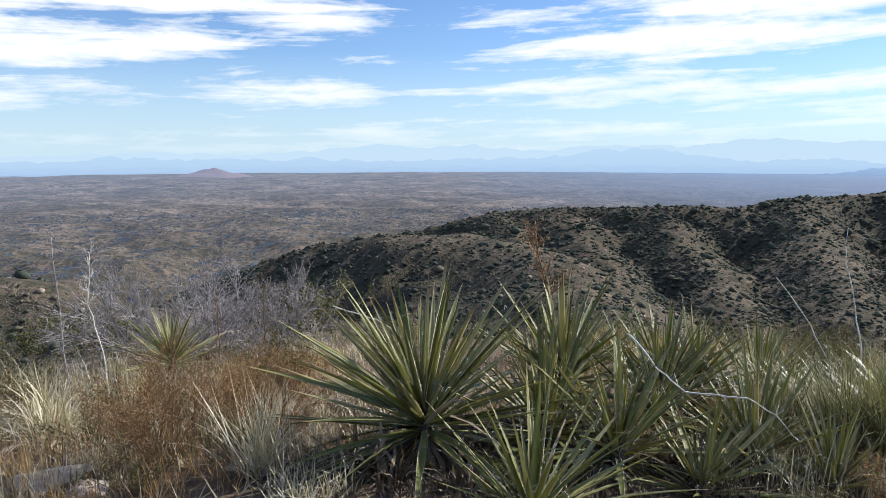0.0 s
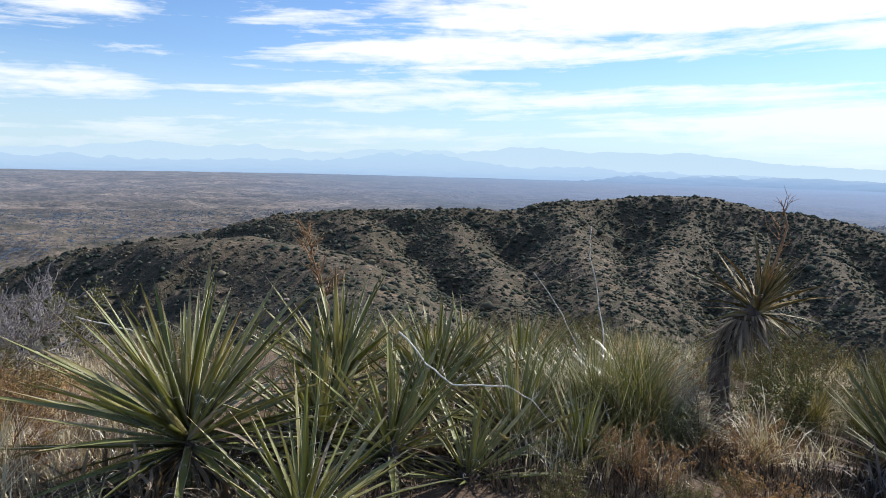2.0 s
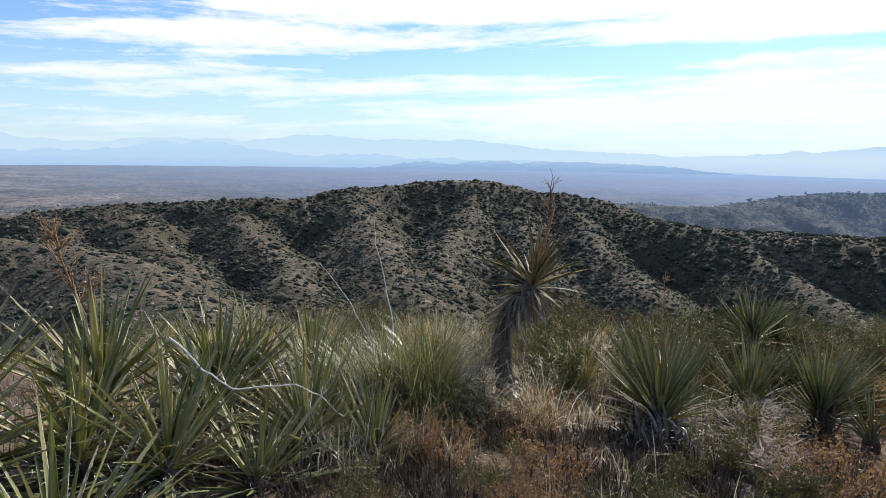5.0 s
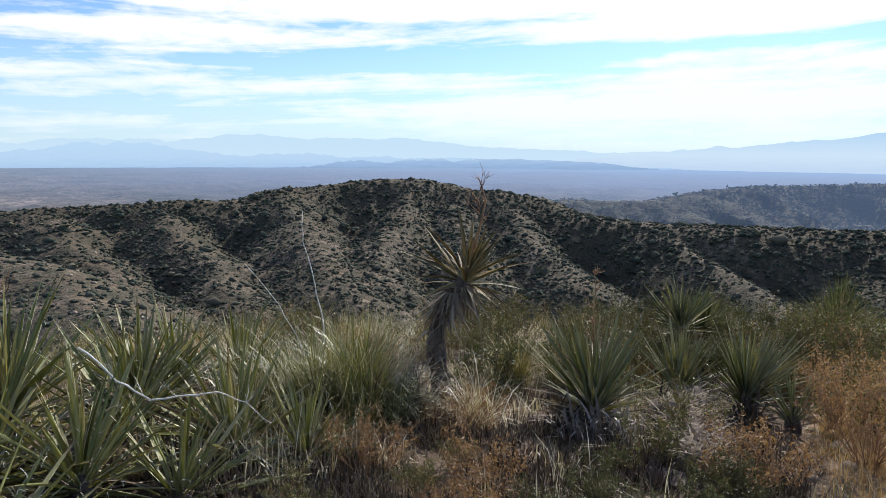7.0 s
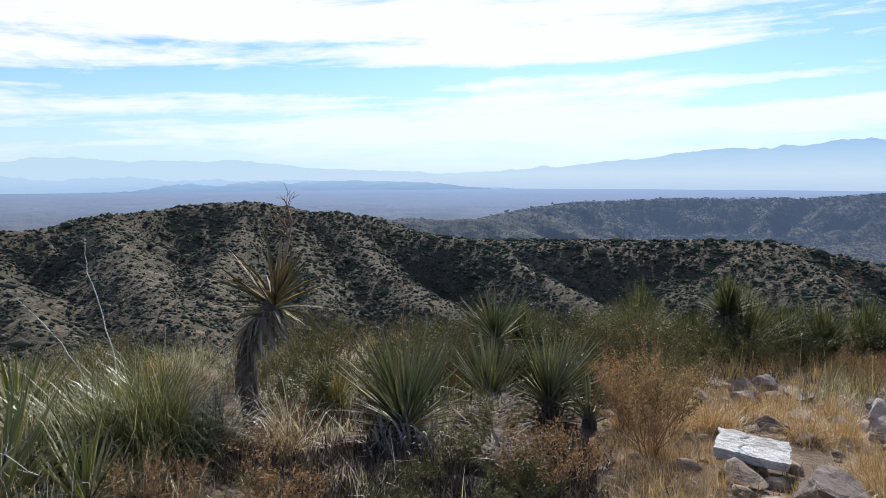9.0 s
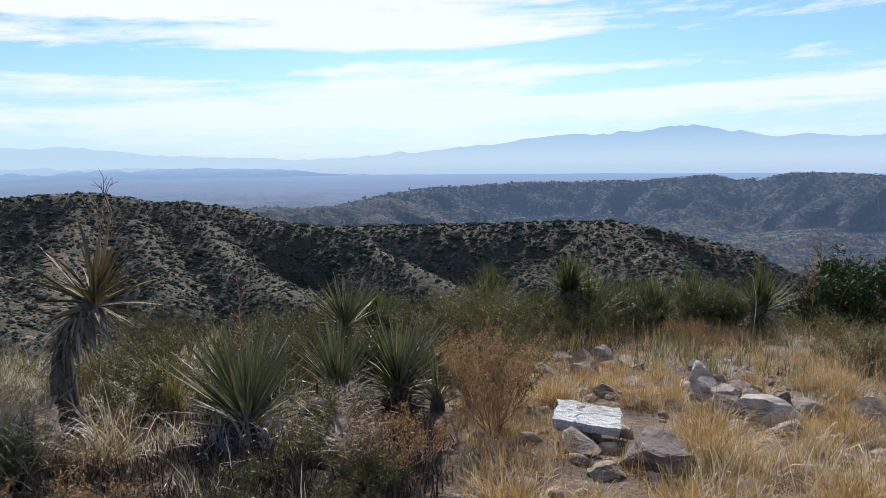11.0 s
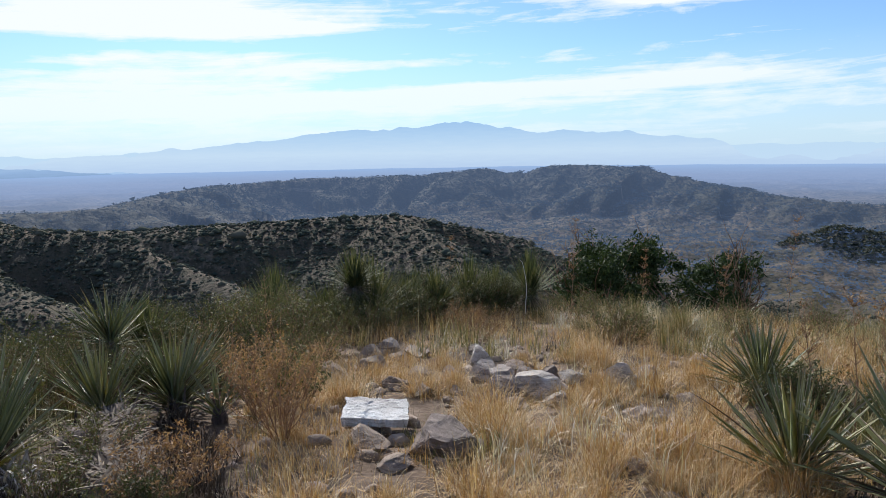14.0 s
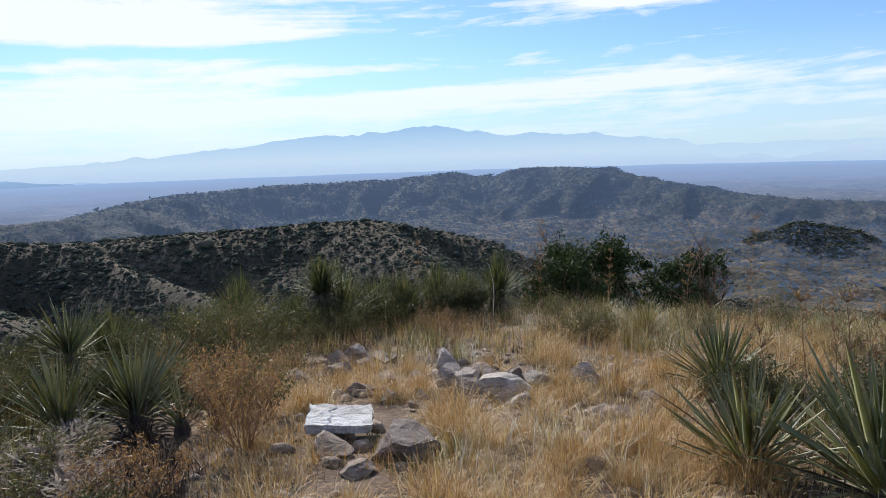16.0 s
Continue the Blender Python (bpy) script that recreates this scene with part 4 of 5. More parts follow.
def rock(x, y, size, mat, label, seed, turn=0.0, lift=0.0, tilt=(0, 0), cuts=15, name="rock"):
    """A broken stone: a rounded lump with flat faces knocked off it."""
    rnd = random.Random(seed)
    bm = bmesh.new()
    bmesh.ops.create_icosphere(bm, subdivisions=4, radius=1.0)
    planes = []
    for _ in range(cuts):
        d = Vector((rnd.gauss(0, 1), rnd.gauss(0, 1), rnd.gauss(0, 0.8))).normalized()
        planes.append((d, rnd.uniform(0.42, 0.80)))
    off = Vector((seed * 3.1, seed * 1.7, 0))
    for v in bm.verts:
        p = v.co.copy()
        for d, h in planes:
            over = p.dot(d) - h
            if over > 0:
                p -= d * over * 0.97
        p *= 1 + 0.12 * noise.fractal(p * 2.0 + off, 0.8, 2.2, 7)
        v.co = Vector((p.x * size[0] / 2, p.y * size[1] / 2, p.z * size[2] / 2))
    me = bpy.data.meshes.new(name)
    bm.to_mesh(me)
    bm.free()
    me.materials.append(mat)
    ob = new(name, me)
    ob.matrix_world = pose(x, y, gz(x, y) + size[2] * 0.16 + lift, tilt[0], tilt[1], turn)
    return tagged(ob, label, "rock", "rocks on the hilltop")


def stalk(name, pts, radius, mat, label, category="stalk", twigs=0, twig_len=0.1, seed=1, top_share=0.5, curl=0.35, pods=None):
    """A tall dry stem through pts (absolute), with side twigs towards its top."""
    rnd = random.Random(seed)
    radius *= 0.5
    p0 = Vector(pts[0])
    ob = thing(name, *p0, label, category)
    g = Geo()
    rel = [Vector(p) - p0 for p in pts]
    fine = []
    for a, b in zip(rel[:-1], rel[1:]):
        for k in range(4):
            fine.append(a.lerp(b, k / 4) + Vector((rnd.gauss(0, 1), rnd.gauss(0, 1), 0)) * 0.005)
    fine.append(rel[-1])
    n = len(fine)
    tube(g, fine, [radius * (1 - 0.65 * i / (n - 1)) for i in range(n)], 6)
    part("stem", g.mesh("stem", mat, True), ob)
    if twigs:
        g, tips = Geo(), []
        for _ in range(twigs):
            q = 1 - top_share * rnd.random()
            p = fine[min(n - 1, int(q * n))]
            a = rnd.uniform(0, 6.283)
            branching(g, rnd, p, (math.cos(a) * 0.8, math.sin(a) * 0.8, 0.75), twig_len * rnd.uniform(0.5, 1.2) * (1.6 - q), radius * 0.42, 1, 2, 0.7, 0, tips, 3, curl)
        part("twig_spray", g.mesh("twig_spray", mat), ob)["kind"] = "stuff"
        if pods:
            part("seed_head", leaf_cloud(tips, pods, 0.006, 0.011, BRUSH_RUST, seed, "seed_head"), ob)["kind"] = "stuff"
    return ob


# ---- yuccas ----
GREEN_Y = "green yucca with stiff thready leaves"
yucca(-0.42, 3.70, 0.24, 1.0, 140, "green", (-2, -8), 80, 106, 3, "large " + GREEN_Y, 1, 0.92)
yucca(0.10, 2.82, 0.02, 0.72, 80, "green", (-4, 6), 26, 96, 2, GREEN_Y + " below a larger one", 2, 0.85, ragged=27)
yucca(0.50, 4.35, 0.34, 0.78, 90, "green", (0, 4), 34, 96, 1, GREEN_Y + " beside a dry flower stalk", 3, 0.95, ragged=22)
yucca(0.66, 3.45, 0.12, 0.72, 90, "green", (-6, 6), 36, 95, 2, "leaning " + GREEN_Y, 4, 0.95, ragged=25)
yucca(1.02, 3.15, 0.02, 0.62, 60, "green", (-5, 12), 24, 90, 1, "small " + GREEN_Y, 5, 0.9, ragged=25)
yucca(1.50, 4.55, 0.22, 0.62, 70, "green", (0, 10), 18, 95, 1, GREEN_Y + " among tall grass", 6)
yucca(1.05, 4.05, 0.18, 0.66, 56, "green", (0, 0), 14, 90, 1, "upright " + GREEN_Y, 7)
yucca(1.45, 3.50, 0.06, 0.62, 80, "green", (-5, 4), 20, 88, 1, GREEN_Y + " in dry grass", 51, 0.95)
yucca(1.22, 4.35, 0.26, 0.68, 80, "green", (0, 0), 20, 90, 1, "tall " + GREEN_Y, 52, 0.95)
yucca(1.95, 4.55, 0.20, 0.60, 80, "green", (0, 6), 20, 90, 0, GREEN_Y + " among tall grass", 53, 0.95)
yucca(1.70, 3.15, 0.02, 0.48, 60, "green", (-5, 8), 16, 84, 1, "small " + GREEN_Y, 54, 0.95)
yucca(0.30, 3.75, 0.16, 0.72, 80, "green", (-4, 2), 30, 95, 1, GREEN_Y + " crowded by others", 55, 0.95)
yucca(-2.75, 5.75, 0.28, 0.52, 80, "green", (0, 0), 20, 95, 0, "pale sunlit yucca below a bare grey shrub", 8)
yucca(3.60, 2.66, 0.10, 0.64, 120, "blue", (0, 0), 60, 62, 0, "yucca with narrow grey-green leaves over bleached dead ones", 9, 0.85, ragged=10)
yucca(5.95, 3.40, 0.42, 0.54, 90, "blue", (0, 0), 16, 70, 0, "yucca raised on a short stem among brush", 10, 0.85)
yucca(4.60, 2.62, 0.08, 0.56, 70, "blue", (0, -4), 30, 54, 0, "upright grey-green yucca beside a taller one", 11, 0.9, ragged=10)
yucca(4.80, 2.20, 0.10, 0.58, 100, "blue", (0, 5), 44, 62, 0, "grey-green yucca with dry leaves at its foot", 12, 0.85, ragged=10)
yucca(4.60, 1.78, 0.06, 0.38, 34, "blue", (0, 0), 4, 60, 0, "small upright grey-green yucca beside a dry shrub", 13)
yucca(5.80, -2.18, 0.08, 0.56, 150, "blue", (-2, 0), 36, 86, 0, "yucca with blue-green leaves at the edge of the clearing", 14, 0.8, ragged=8)
yucca(3.92, -1.70, 0.04, 0.60, 84, "blue", (-2, -4), 40, 66, 1, "yucca with blue-green leaves in dry grass", 15, 0.95, ragged=12)
yucca(3.50, -2.16, 0.10, 0.72, 96, "blue", (-2, 0), 50, 72, 1, "large yucca with blue-green leaves beside dry stalks", 16, 0.9, ragged=12)
yucca(3.25, -2.75, 0.2, 0.6, 80, "blue", (0, 0), 20, 95, 0, "yucca with blue-green leaves behind dry stalks", 17, 1.0)


def far_yucca(x, y, up_by, length, n, seed, label):
    rnd = np.random.default_rng(seed)
    ob = thing("yucca", x, y, gz(x, y), label, "yucca", "yuccas at the brow of the hill")
    g = Geo()
    tube(g, [(0, 0, -0.05), (0.02, 0, up_by * 0.6), (0, 0, up_by)], [0.07, 0.075, 0.05], 7)
    part("stem", g.mesh("stem", TRUNK, True), ob)
    v, f = blades(np.tile([[0, 0, up_by]], (n, 1)) + rnd.normal(0, 0.03, (n, 3)), rnd.uniform(0, 6.283, n), np.abs(rnd.uniform(0.02, 1.35, n)), length * rnd.uniform(0.5, 1.15, n), 0.026 * rnd.uniform(0.7, 1.3, n), rnd.uniform(0, 0.35, n))
    part("rosette", mesh_of("rosette", v, f, LEAF_MANY), ob)
    n = n // 2
    v, f = blades(np.tile([[0, 0, up_by]], (n, 1)) + rnd.normal(0, 0.03, (n, 3)), rnd.uniform(0, 6.283, n), rnd.uniform(1.5, 2.6, n), length * rnd.uniform(0.4, 0.8, n), 0.025 * rnd.uniform(0.7, 1.3, n), rnd.uniform(0, 0.6, n))
    part("dead_leaf_skirt", mesh_of("dead_leaf_skirt", v, f, STRAW_DEAD), ob)
    return ob


for k, (x, y, h, ln) in enumerate([(9.2, 1.98, 0.66, 0.55), (9.9, 1.80, 0.2, 0.85), (10.3, 1.45, 0.2, 0.75), (10.9, 1.0, 0.25, 0.85), (11.4, 0.55, 0.3, 0.95), (11.6, 0.1, 0.25, 0.8), (11.9, -0.45, 0.3, 0.9), (9.6, 2.4, 0.15, 0.7), (8.9, 3.0, 0.2, 0.75), (7.6, 4.0, 0.2, 0.75), (9.8, 3.3, 0.2, 0.75), (10.6, 1.9, 0.2, 0.8), (11.2, 1.4, 0.2, 0.8), (12.0, 0.2, 0.2, 0.8)]):
    far_yucca(x + random.Random(k).uniform(-0.25, 0.25), y, h * random.Random(k + 9).uniform(0.5, 1.3) if h < 0.5 else h, ln * random.Random(k + 5).uniform(0.75, 1.1), 380, 30 + k, "dark green yucca on a stem at the brow of the hill" if h > 0.5 else "dark green yucca in brush at the brow of the hill")


# ---- the tree yucca ----
def tree_yucca(x, y):
    z = gz(x, y)
    ob = thing("tree_yucca", x, y, z, "tree yucca with bent trunk, dry leaf skirt and flower stalk", "yucca")
    rt = Vector((0.755, -0.656, 0))
    trunk = [Vector((0, 0, -0.08)) + rt * 0.12, rt * 0.10 + Vector((0, 0, 0.1)), rt * 0.06 + Vector((0, 0, 0.34)), rt * 0.06 + Vector((0, 0, 0.54)), rt * 0.14 + Vector((0, 0, 0.76)), rt * 0.27 + Vector((0, 0, 0.92))]
    fine = []
    for a, b in zip(trunk[:-1], trunk[1:]):
        fine += [a.lerp(b, k / 4) for k in range(4)]
    fine.append(trunk[-1])
    g = Geo()
    rnd = random.Random(5)
    tube(g, fine, [0.074 * rnd.uniform(0.85, 1.14) * (1.0 if i < 12 else 0.85) for i in range(len(fine))], 12)
    part("trunk", g.mesh("trunk", TRUNK, True), ob)
    v, f = [], []
    r2 = np.random.default_rng(3)
    n = 320
    q = np.where(r2.uniform(0, 1, n) < 0.8, r2.uniform(0.72, 1.0, n), r2.uniform(0.2, 0.7, n))
    pts = np.array([tuple(fine[min(len(fine) - 1, int(k * (len(fine) - 1)))]) for k in q])
    az = r2.uniform(0, 6.283, n)
    base = pts + np.stack([np.sin(az), np.cos(az), az * 0], -1) * 0.085
    low = r2.uniform(2.0, 3.05, n)
    v, f = blades(base, az, low, r2.uniform(0.05, 0.27, n) * np.where(q > 0.71, 1.0, 0.5), r2.uniform(0.010, 0.030, n), r2.uniform(-0.6, 1.3, n), 4)
    part("leaf_skirt", mesh_of("leaf_skirt", v, f, STRAW_DEAD), ob, None, "hanging grey-brown dead leaves")["kind"] = "stuff"
    h = trunk[-1]
    yucca(h.x, h.y, h.z, 0.50, 60, "old", (7, 10), 20, 78, 0, seed=24, wide=1.45, parent=ob, ragged=20)
    g, tips = Geo(), []
    st = [h, h + rt * 0.10 + Vector((0, 0, 0.36)), h + rt * 0.15 + Vector((0, 0, 0.6)), h + rt * 0.11 + Vector((0, 0, 0.74))]
    tube(g, st, [0.013, 0.010, 0.008, 0.004], 6)
    for k in range(14):
        p = st[1].lerp(st[3], rnd.uniform(0.1, 1))
        a = rnd.uniform(0, 6.283)
        branching(g, rnd, p, (math.cos(a), math.sin(a), 1.1), rnd.uniform(0.05, 0.15), 0.004, 1, 2, 0.6, 0, tips, 3)
    part("flower_stalk", g.mesh("flower_stalk", STALK_RED), ob, None, "dry branched flower stalk")
    return ob


tree_yucca(3.20, 3.92)


# ---- stalks and twigs ----
def ground_to(az, d, *rows):
    """Points of a stem over one place: rows of shift to the right, shift away, height over the ground."""
    x, y = spot(az, d)
    a = radians(az)
    z = gz(x, y)
    return [(x + r * math.cos(a) + f * math.sin(a), y - r * math.sin(a) + f * math.cos(a), z + h) for r, f, h in rows]


stalk("flower_stalk", ground_to(6.2, 4.7, (0.03, 0, 0), (0, 0, 0.45), (-0.03, 0, 0.80), (-0.12, 0, 1.1), (-0.16, 0, 1.34)), 0.026, STALK_RED, "tall dry brown yucca flower stalk with empty seed pods", "flower stalk", 30, 0.17, 4, 0.5, 0.35, 260)
stalk("tall_grass_stalk", ground_to(29.4, 4.75, (0.08, 0, 0), (0.07, 0, 0.6), (0.02, 0, 0.9), (-0.06, 0, 1.2), (-0.06, 0, 1.42)), 0.011, TWIG_WHITE, "thin pale grey stem standing in tall grass", "dry stem")
stalk("tall_grass_stalk", ground_to(25.5, 4.8, (0.30, 0, 0), (0.24, 0, 0.45), (0.10, 0, 0.75), (-0.13, 0, 1.06)), 0.011, TWIG_WHITE, "thin pale stem leaning out of tall grass", "dry stem")
stalk("bleached_branch", ground_to(22.4, 3.3, (-0.66, 0.1, 0.76), (-0.50, 0.05, 0.60), (-0.36, 0, 0.51), (-0.20, 0, 0.515), (-0.06, 0, 0.515), (0.06, 0, 0.45), (0.18, 0, 0.33)), 0.011, TWIG_WHITE, "bent bleached white twig hanging over yucca leaves", "twig", 6, 0.1, 9, 0.9)
stalk("bleached_branch", ground_to(-11.5, 4.0, (-0.20, 0, 0.92), (-0.06, 0, 0.87), (0.07, 0, 0.82), (0.20, 0, 0.73), (0.30, -0.1, 0.6)), 0.010, TWIG_WHITE, "bleached white twig beside a large yucca", "twig")
stalk("flower_stalk", ground_to(-33.3, 6.0, (0.02, 0, 0), (0, 0, 0.7), (-0.02, 0, 1.45)), 0.011, TWIG_GREY, "tall dry grey flower stalk", "flower stalk", 40, 0.07, 6, 0.75)
stalk("flower_stalk", ground_to(-31.0, 6.0, (0.07, 0, 0), (0.03, 0, 0.5), (-0.04, 0, 0.9), (-0.01, 0, 1.3)), 0.014, TWIG_WHITE, "pale bent flower stalk with dry pods", "flower stalk", 26, 0.10, 7, 0.4)
stalk("flower_stalk", ground_to(-22.2, 5.9, (0.0, 0, 0.2), (0.01, 0, 0.6), (0.0, 0, 0.9)), 0.012, STALK_RED, "rusty flower stalk rising from a small yucca", "flower stalk", 20, 0.05, 8, 0.6)
stalk("flower_stalk", ground_to(-18.5, 5.9, (0.0, 0, 0.0), (0.01, 0, 0.6), (0.0, 0, 1.0)), 0.010, TWIG_BROWN, "dark dry flower stalk beside a bare shrub", "flower stalk", 20, 0.06, 12, 0.5)
stalk("flower_stalk", ground_to(53.2, 4.6, (0.02, 0, 0), (0.01, 0, 0.55), (0, 0, 1.0)), 0.014, STALK_RED, "dark rust flower stalk standing in a yucca", "flower stalk", 40, 0.07, 13, 0.55)
stalk("flower_stalk", ground_to(71.5, 7.4, (0.0, 0, 0), (0.01, 0, 0.5), (0, 0, 0.85)), 0.010, STALK_RED, "short rusty flower stalk in brush", "flower stalk", 30, 0.08, 14, 0.6)
stalk("bleached_branch", ground_to(31.0, 3.75, (0.10, 0, 0.02), (0.0, 0, 0.18), (-0.05, 0, 0.36)), 0.009, TWIG_GREY, "grey twig leaning at the foot of bunchgrass", "twig")
stalk("bleached_branch", ground_to(91.9, 11.0, (0.0, 0, 0), (0.02, 0, 0.6), (-0.03, 0, 0.95), (-0.09, 0, 1.0)), 0.012, TWIG_WHITE, "bleached white twig hooked at its tip", "twig")
for k, (a, d, h, w) in enumerate([(95.5, 13.0, 1.75, 0.12), (111.5, 11.5, 1.7, 0.12), (85.5, 11.8, 1.35, 0.10), (107.0, 13.0, 1.3, 0.10), (101.0, 12.5, 1.2, 0.10)]):
    stalk("grass_stalk", ground_to(a, d, (0, 0, 0), (0.02, 0, h * 0.5), (0.06, 0, h)), 0.010, STALK_RED, "tall tan plume stalk at the brow of the hill", "flower stalk", 70, w, 60 + k, 0.62, 0.3, 300)
for k, (a, d, h) in enumerate([(113.5, 5.2, 0.85), (116.5, 4.6, 0.95), (119.5, 4.1, 1.0), (118.0, 5.6, 0.85), (121.5, 4.4, 1.0), (123.5, 3.8, 1.05)]):
    stalk("flower_stalk", ground_to(a, d, (0, 0, 0), (0.02, 0, h * 0.55), (-0.03, 0, h)), 0.010, STALK_RED if k % 2 else TWIG_BROWN, "dry brown branched flower stalk beside blue-green yuccas", "flower stalk", 30, 0.11, 70 + k, 0.5, 0.4, 120)


# ---- shrubs, dead wood, trees ----
def dead_shrub(x, y, width, height, seed, label):
    rnd = random.Random(seed)
    ob = thing("dead_shrub", x, y, gz(x, y), label, "bare shrub")
    for i in range(9):
        g = Geo()
        a = 6.283 * i / 9 + rnd.uniform(-0.3, 0.3)
        branching(g, rnd, (0.1 * math.cos(a), 0.1 * math.sin(a), -0.05), (math.cos(a) * width * 0.42, math.sin(a) * width * 0.42, height * 0.55), height * 0.46, 0.019, 4, 4, 0.8, 0.05, None, 3, 0.36)
        part("limb", g.mesh("limb", TWIG_GREY), ob)
    return ob


dead_shrub(-3.35, 7.2, 1.9, 1.28, 3, "bare dead shrub with a tangle of grey twigs")
dead_shrub(-2.45, 7.7, 1.3, 0.95, 4, "small bare dead shrub with grey twigs")
shrub("shrub", -1.95, 8.1, 1.3, 0.95, BRUSH_OLIVE, TWIG_GREY, 10, 2600, 0.022, "olive green shrub behind a bare grey one", 5)
shrub("shrub", -4.5, 7.6, 1.4, 0.75, BRUSH_OLIVE, TWIG_GREY, 10, 2200, 0.022, "low olive green shrub on the slope", 6)
shrub("shrub", -5.2, 7.0, 1.2, 0.6, BRUSH_OLIVE, TWIG_GREY, 9, 1800, 0.022, "low dull green shrub on the slope", 7)
shrub("dry_shrub", -2.0, 3.70, 0.85, 0.62, BRUSH_RUST, STALK_RED, 24, 9000, 0.0070, "wispy rust-brown dry shrub", 8, "dry shrub", "dry shrubs", 3, 1.2)
shrub("dry_shrub", -1.45, 4.35, 0.85, 0.52, BRUSH_GOLD, TWIG_BROWN, 22, 7000, 0.0070, "wispy tan and rust dry shrub beside a yucca", 9, "dry shrub", "dry shrubs", 3, 1.2)
shrub("dry_shrub", 1.85, 2.78, 0.42, 0.34, BRUSH_RUST, STALK_RED, 14, 1500, 0.008, "small reddish dry shrub at the foot of bunchgrass", 10, "dry shrub", "dry shrubs", 2)
shrub("dry_shrub", 2.70, 3.00, 0.6, 0.26, BRUSH_RUST, TWIG_BROWN, 14, 1800, 0.008, "low tangled brown dry shrub", 11, "dry shrub", "dry shrubs", 3)
shrub("dry_shrub", 3.15, 3.25, 0.5, 0.24, BRUSH_RUST, TWIG_BROWN, 12, 1200, 0.008, "low tangled brown dry shrub below a tree yucca", 12, "dry shrub", "dry shrubs", 3)
shrub("shrub", 3.62, 1.98, 0.5, 0.42, BRUSH_OLIVE, TWIG_BROWN, 14, 2600, 0.009, "small fine-leaved olive shrub", 13, group="olive shrubs")
shrub("shrub", 3.12, 1.92, 0.45, 0.30, BRUSH_OLIVE, TWIG_BROWN, 14, 1800, 0.009, "small fine-leaved olive shrub", 14, group="olive shrubs")
shrub("shrub", 6.75, 2.42, 0.95, 0.72, BRUSH_OLIVE, TWIG_BROWN, 16, 3600, 0.013, "yellowish olive shrub beside yuccas", 15, group="olive shrubs")
shrub("shrub", 7.3, 2.1, 0.9, 0.62, BRUSH_OLIVE, TWIG_BROWN, 16, 3200, 0.013, "yellowish olive shrub beside yuccas", 16, group="olive shrubs")
shrub("shrub", 8.0, 2.6, 1.0, 0.75, BRUSH_OLIVE, TWIG_BROWN, 16, 3200, 0.014, "yellowish olive shrub at the brow of the hill", 17, group="olive shrubs")
shrub("shrub", 8.7, 1.6, 1.0, 0.55, BRUSH_OLIVE, TWIG_BROWN, 16, 3000, 0.014, "yellowish olive shrub at the brow of the hill", 18, group="olive shrubs")
shrub("dry_shrub", 4.20, 1.20, 0.8, 0.66, BRUSH_GOLD, STALK_RED, 15, 2400, 0.0085, "dry shrub with thin upright red-brown stems", 19, "dry shrub", "dry shrubs", 2, 1.9)
shrub("dry_shrub", 4.75, 1.55, 0.8, 0.62, BRUSH_GOLD, STALK_RED, 13, 1800, 0.0085, "dry shrub with thin red-brown stems and sparse leaves", 20, "dry shrub", "dry shrubs", 2, 1.6)
shrub("dry_shrub", 3.75, 1.50, 0.5, 0.26, BRUSH_GOLD, STALK_RED, 10, 700, 0.009, "low open golden dry shrub beside a rock", 21, "dry shrub", "dry shrubs", 2)
shrub("dry_shrub", 9.6, 0.5, 1.2, 0.4, BRUSH_RUST, TWIG_BROWN, 16, 1600, 0.012, "low brown brush below dark yuccas", 22, "dry shrub", "dry shrubs", 3)
shrub("dry_shrub", 8.4, 0.2, 1.0, 0.35, BRUSH_RUST, TWIG_BROWN, 14, 1300, 0.012, "low brown brush in dry grass", 23, "dry shrub", "dry shrubs", 3)
shrub("dry_shrub", 8.6, -1.6, 1.3, 0.45, BRUSH_OLIVE, TWIG_BROWN, 16, 2300, 0.013, "low dull green brush in dry grass", 24, "shrub", "olive shrubs", 3)
shrub("dry_shrub", 10.2, -1.2, 1.3, 0.5, BRUSH_OLIVE, TWIG_BROWN, 16, 2300, 0.014, "low dull green brush at the brow of the hill", 25, "shrub", "olive shrubs", 3)


for k, (a, d, w, h) in enumerate([(62, 9.5, 1.1, 0.7), (66, 9.8, 1.2, 0.65), (70, 9.6, 1.1, 0.6), (74, 9.4, 1.2, 0.62), (77.5, 10.2, 1.2, 0.6), (81, 10.5, 1.2, 0.55), (85, 10.9, 1.2, 0.5), (89, 11.2, 1.2, 0.5), (58, 8.6, 1.0, 0.65), (54, 8.0, 0.9, 0.6), (69, 7.6, 0.9, 0.55), (64, 7.4, 0.9, 0.55)]):
    x, y = spot(a, d)
    shrub("shrub", x, y, w, h, BRUSH_BROW, TWIG_BROWN, 14, 3000, 0.016, "dark olive shrub at the brow of the hill", 300 + k, group="dark shrubs at the brow", depth=2)

for k, (a, d, w, h) in enumerate([(78.0, 9.2, 0.9, 0.62), (80.5, 9.9, 1.0, 0.70), (83.0, 10.3, 1.0, 0.72), (85.6, 10.8, 1.1, 0.75), (88.0, 11.3, 1.1, 0.78), (90.5, 11.5, 1.0, 0.70), (72.5, 8.4, 0.9, 0.50), (75.5, 8.9, 0.9, 0.55)]):
    x, y = spot(a, d)
    shrub("shrub", x, y, w, h, BRUSH_BROW, TWIG_BROWN, 12, 3200, 0.017, "dark olive brush round the feet of yuccas", 340 + k, group="dark shrubs at the brow")


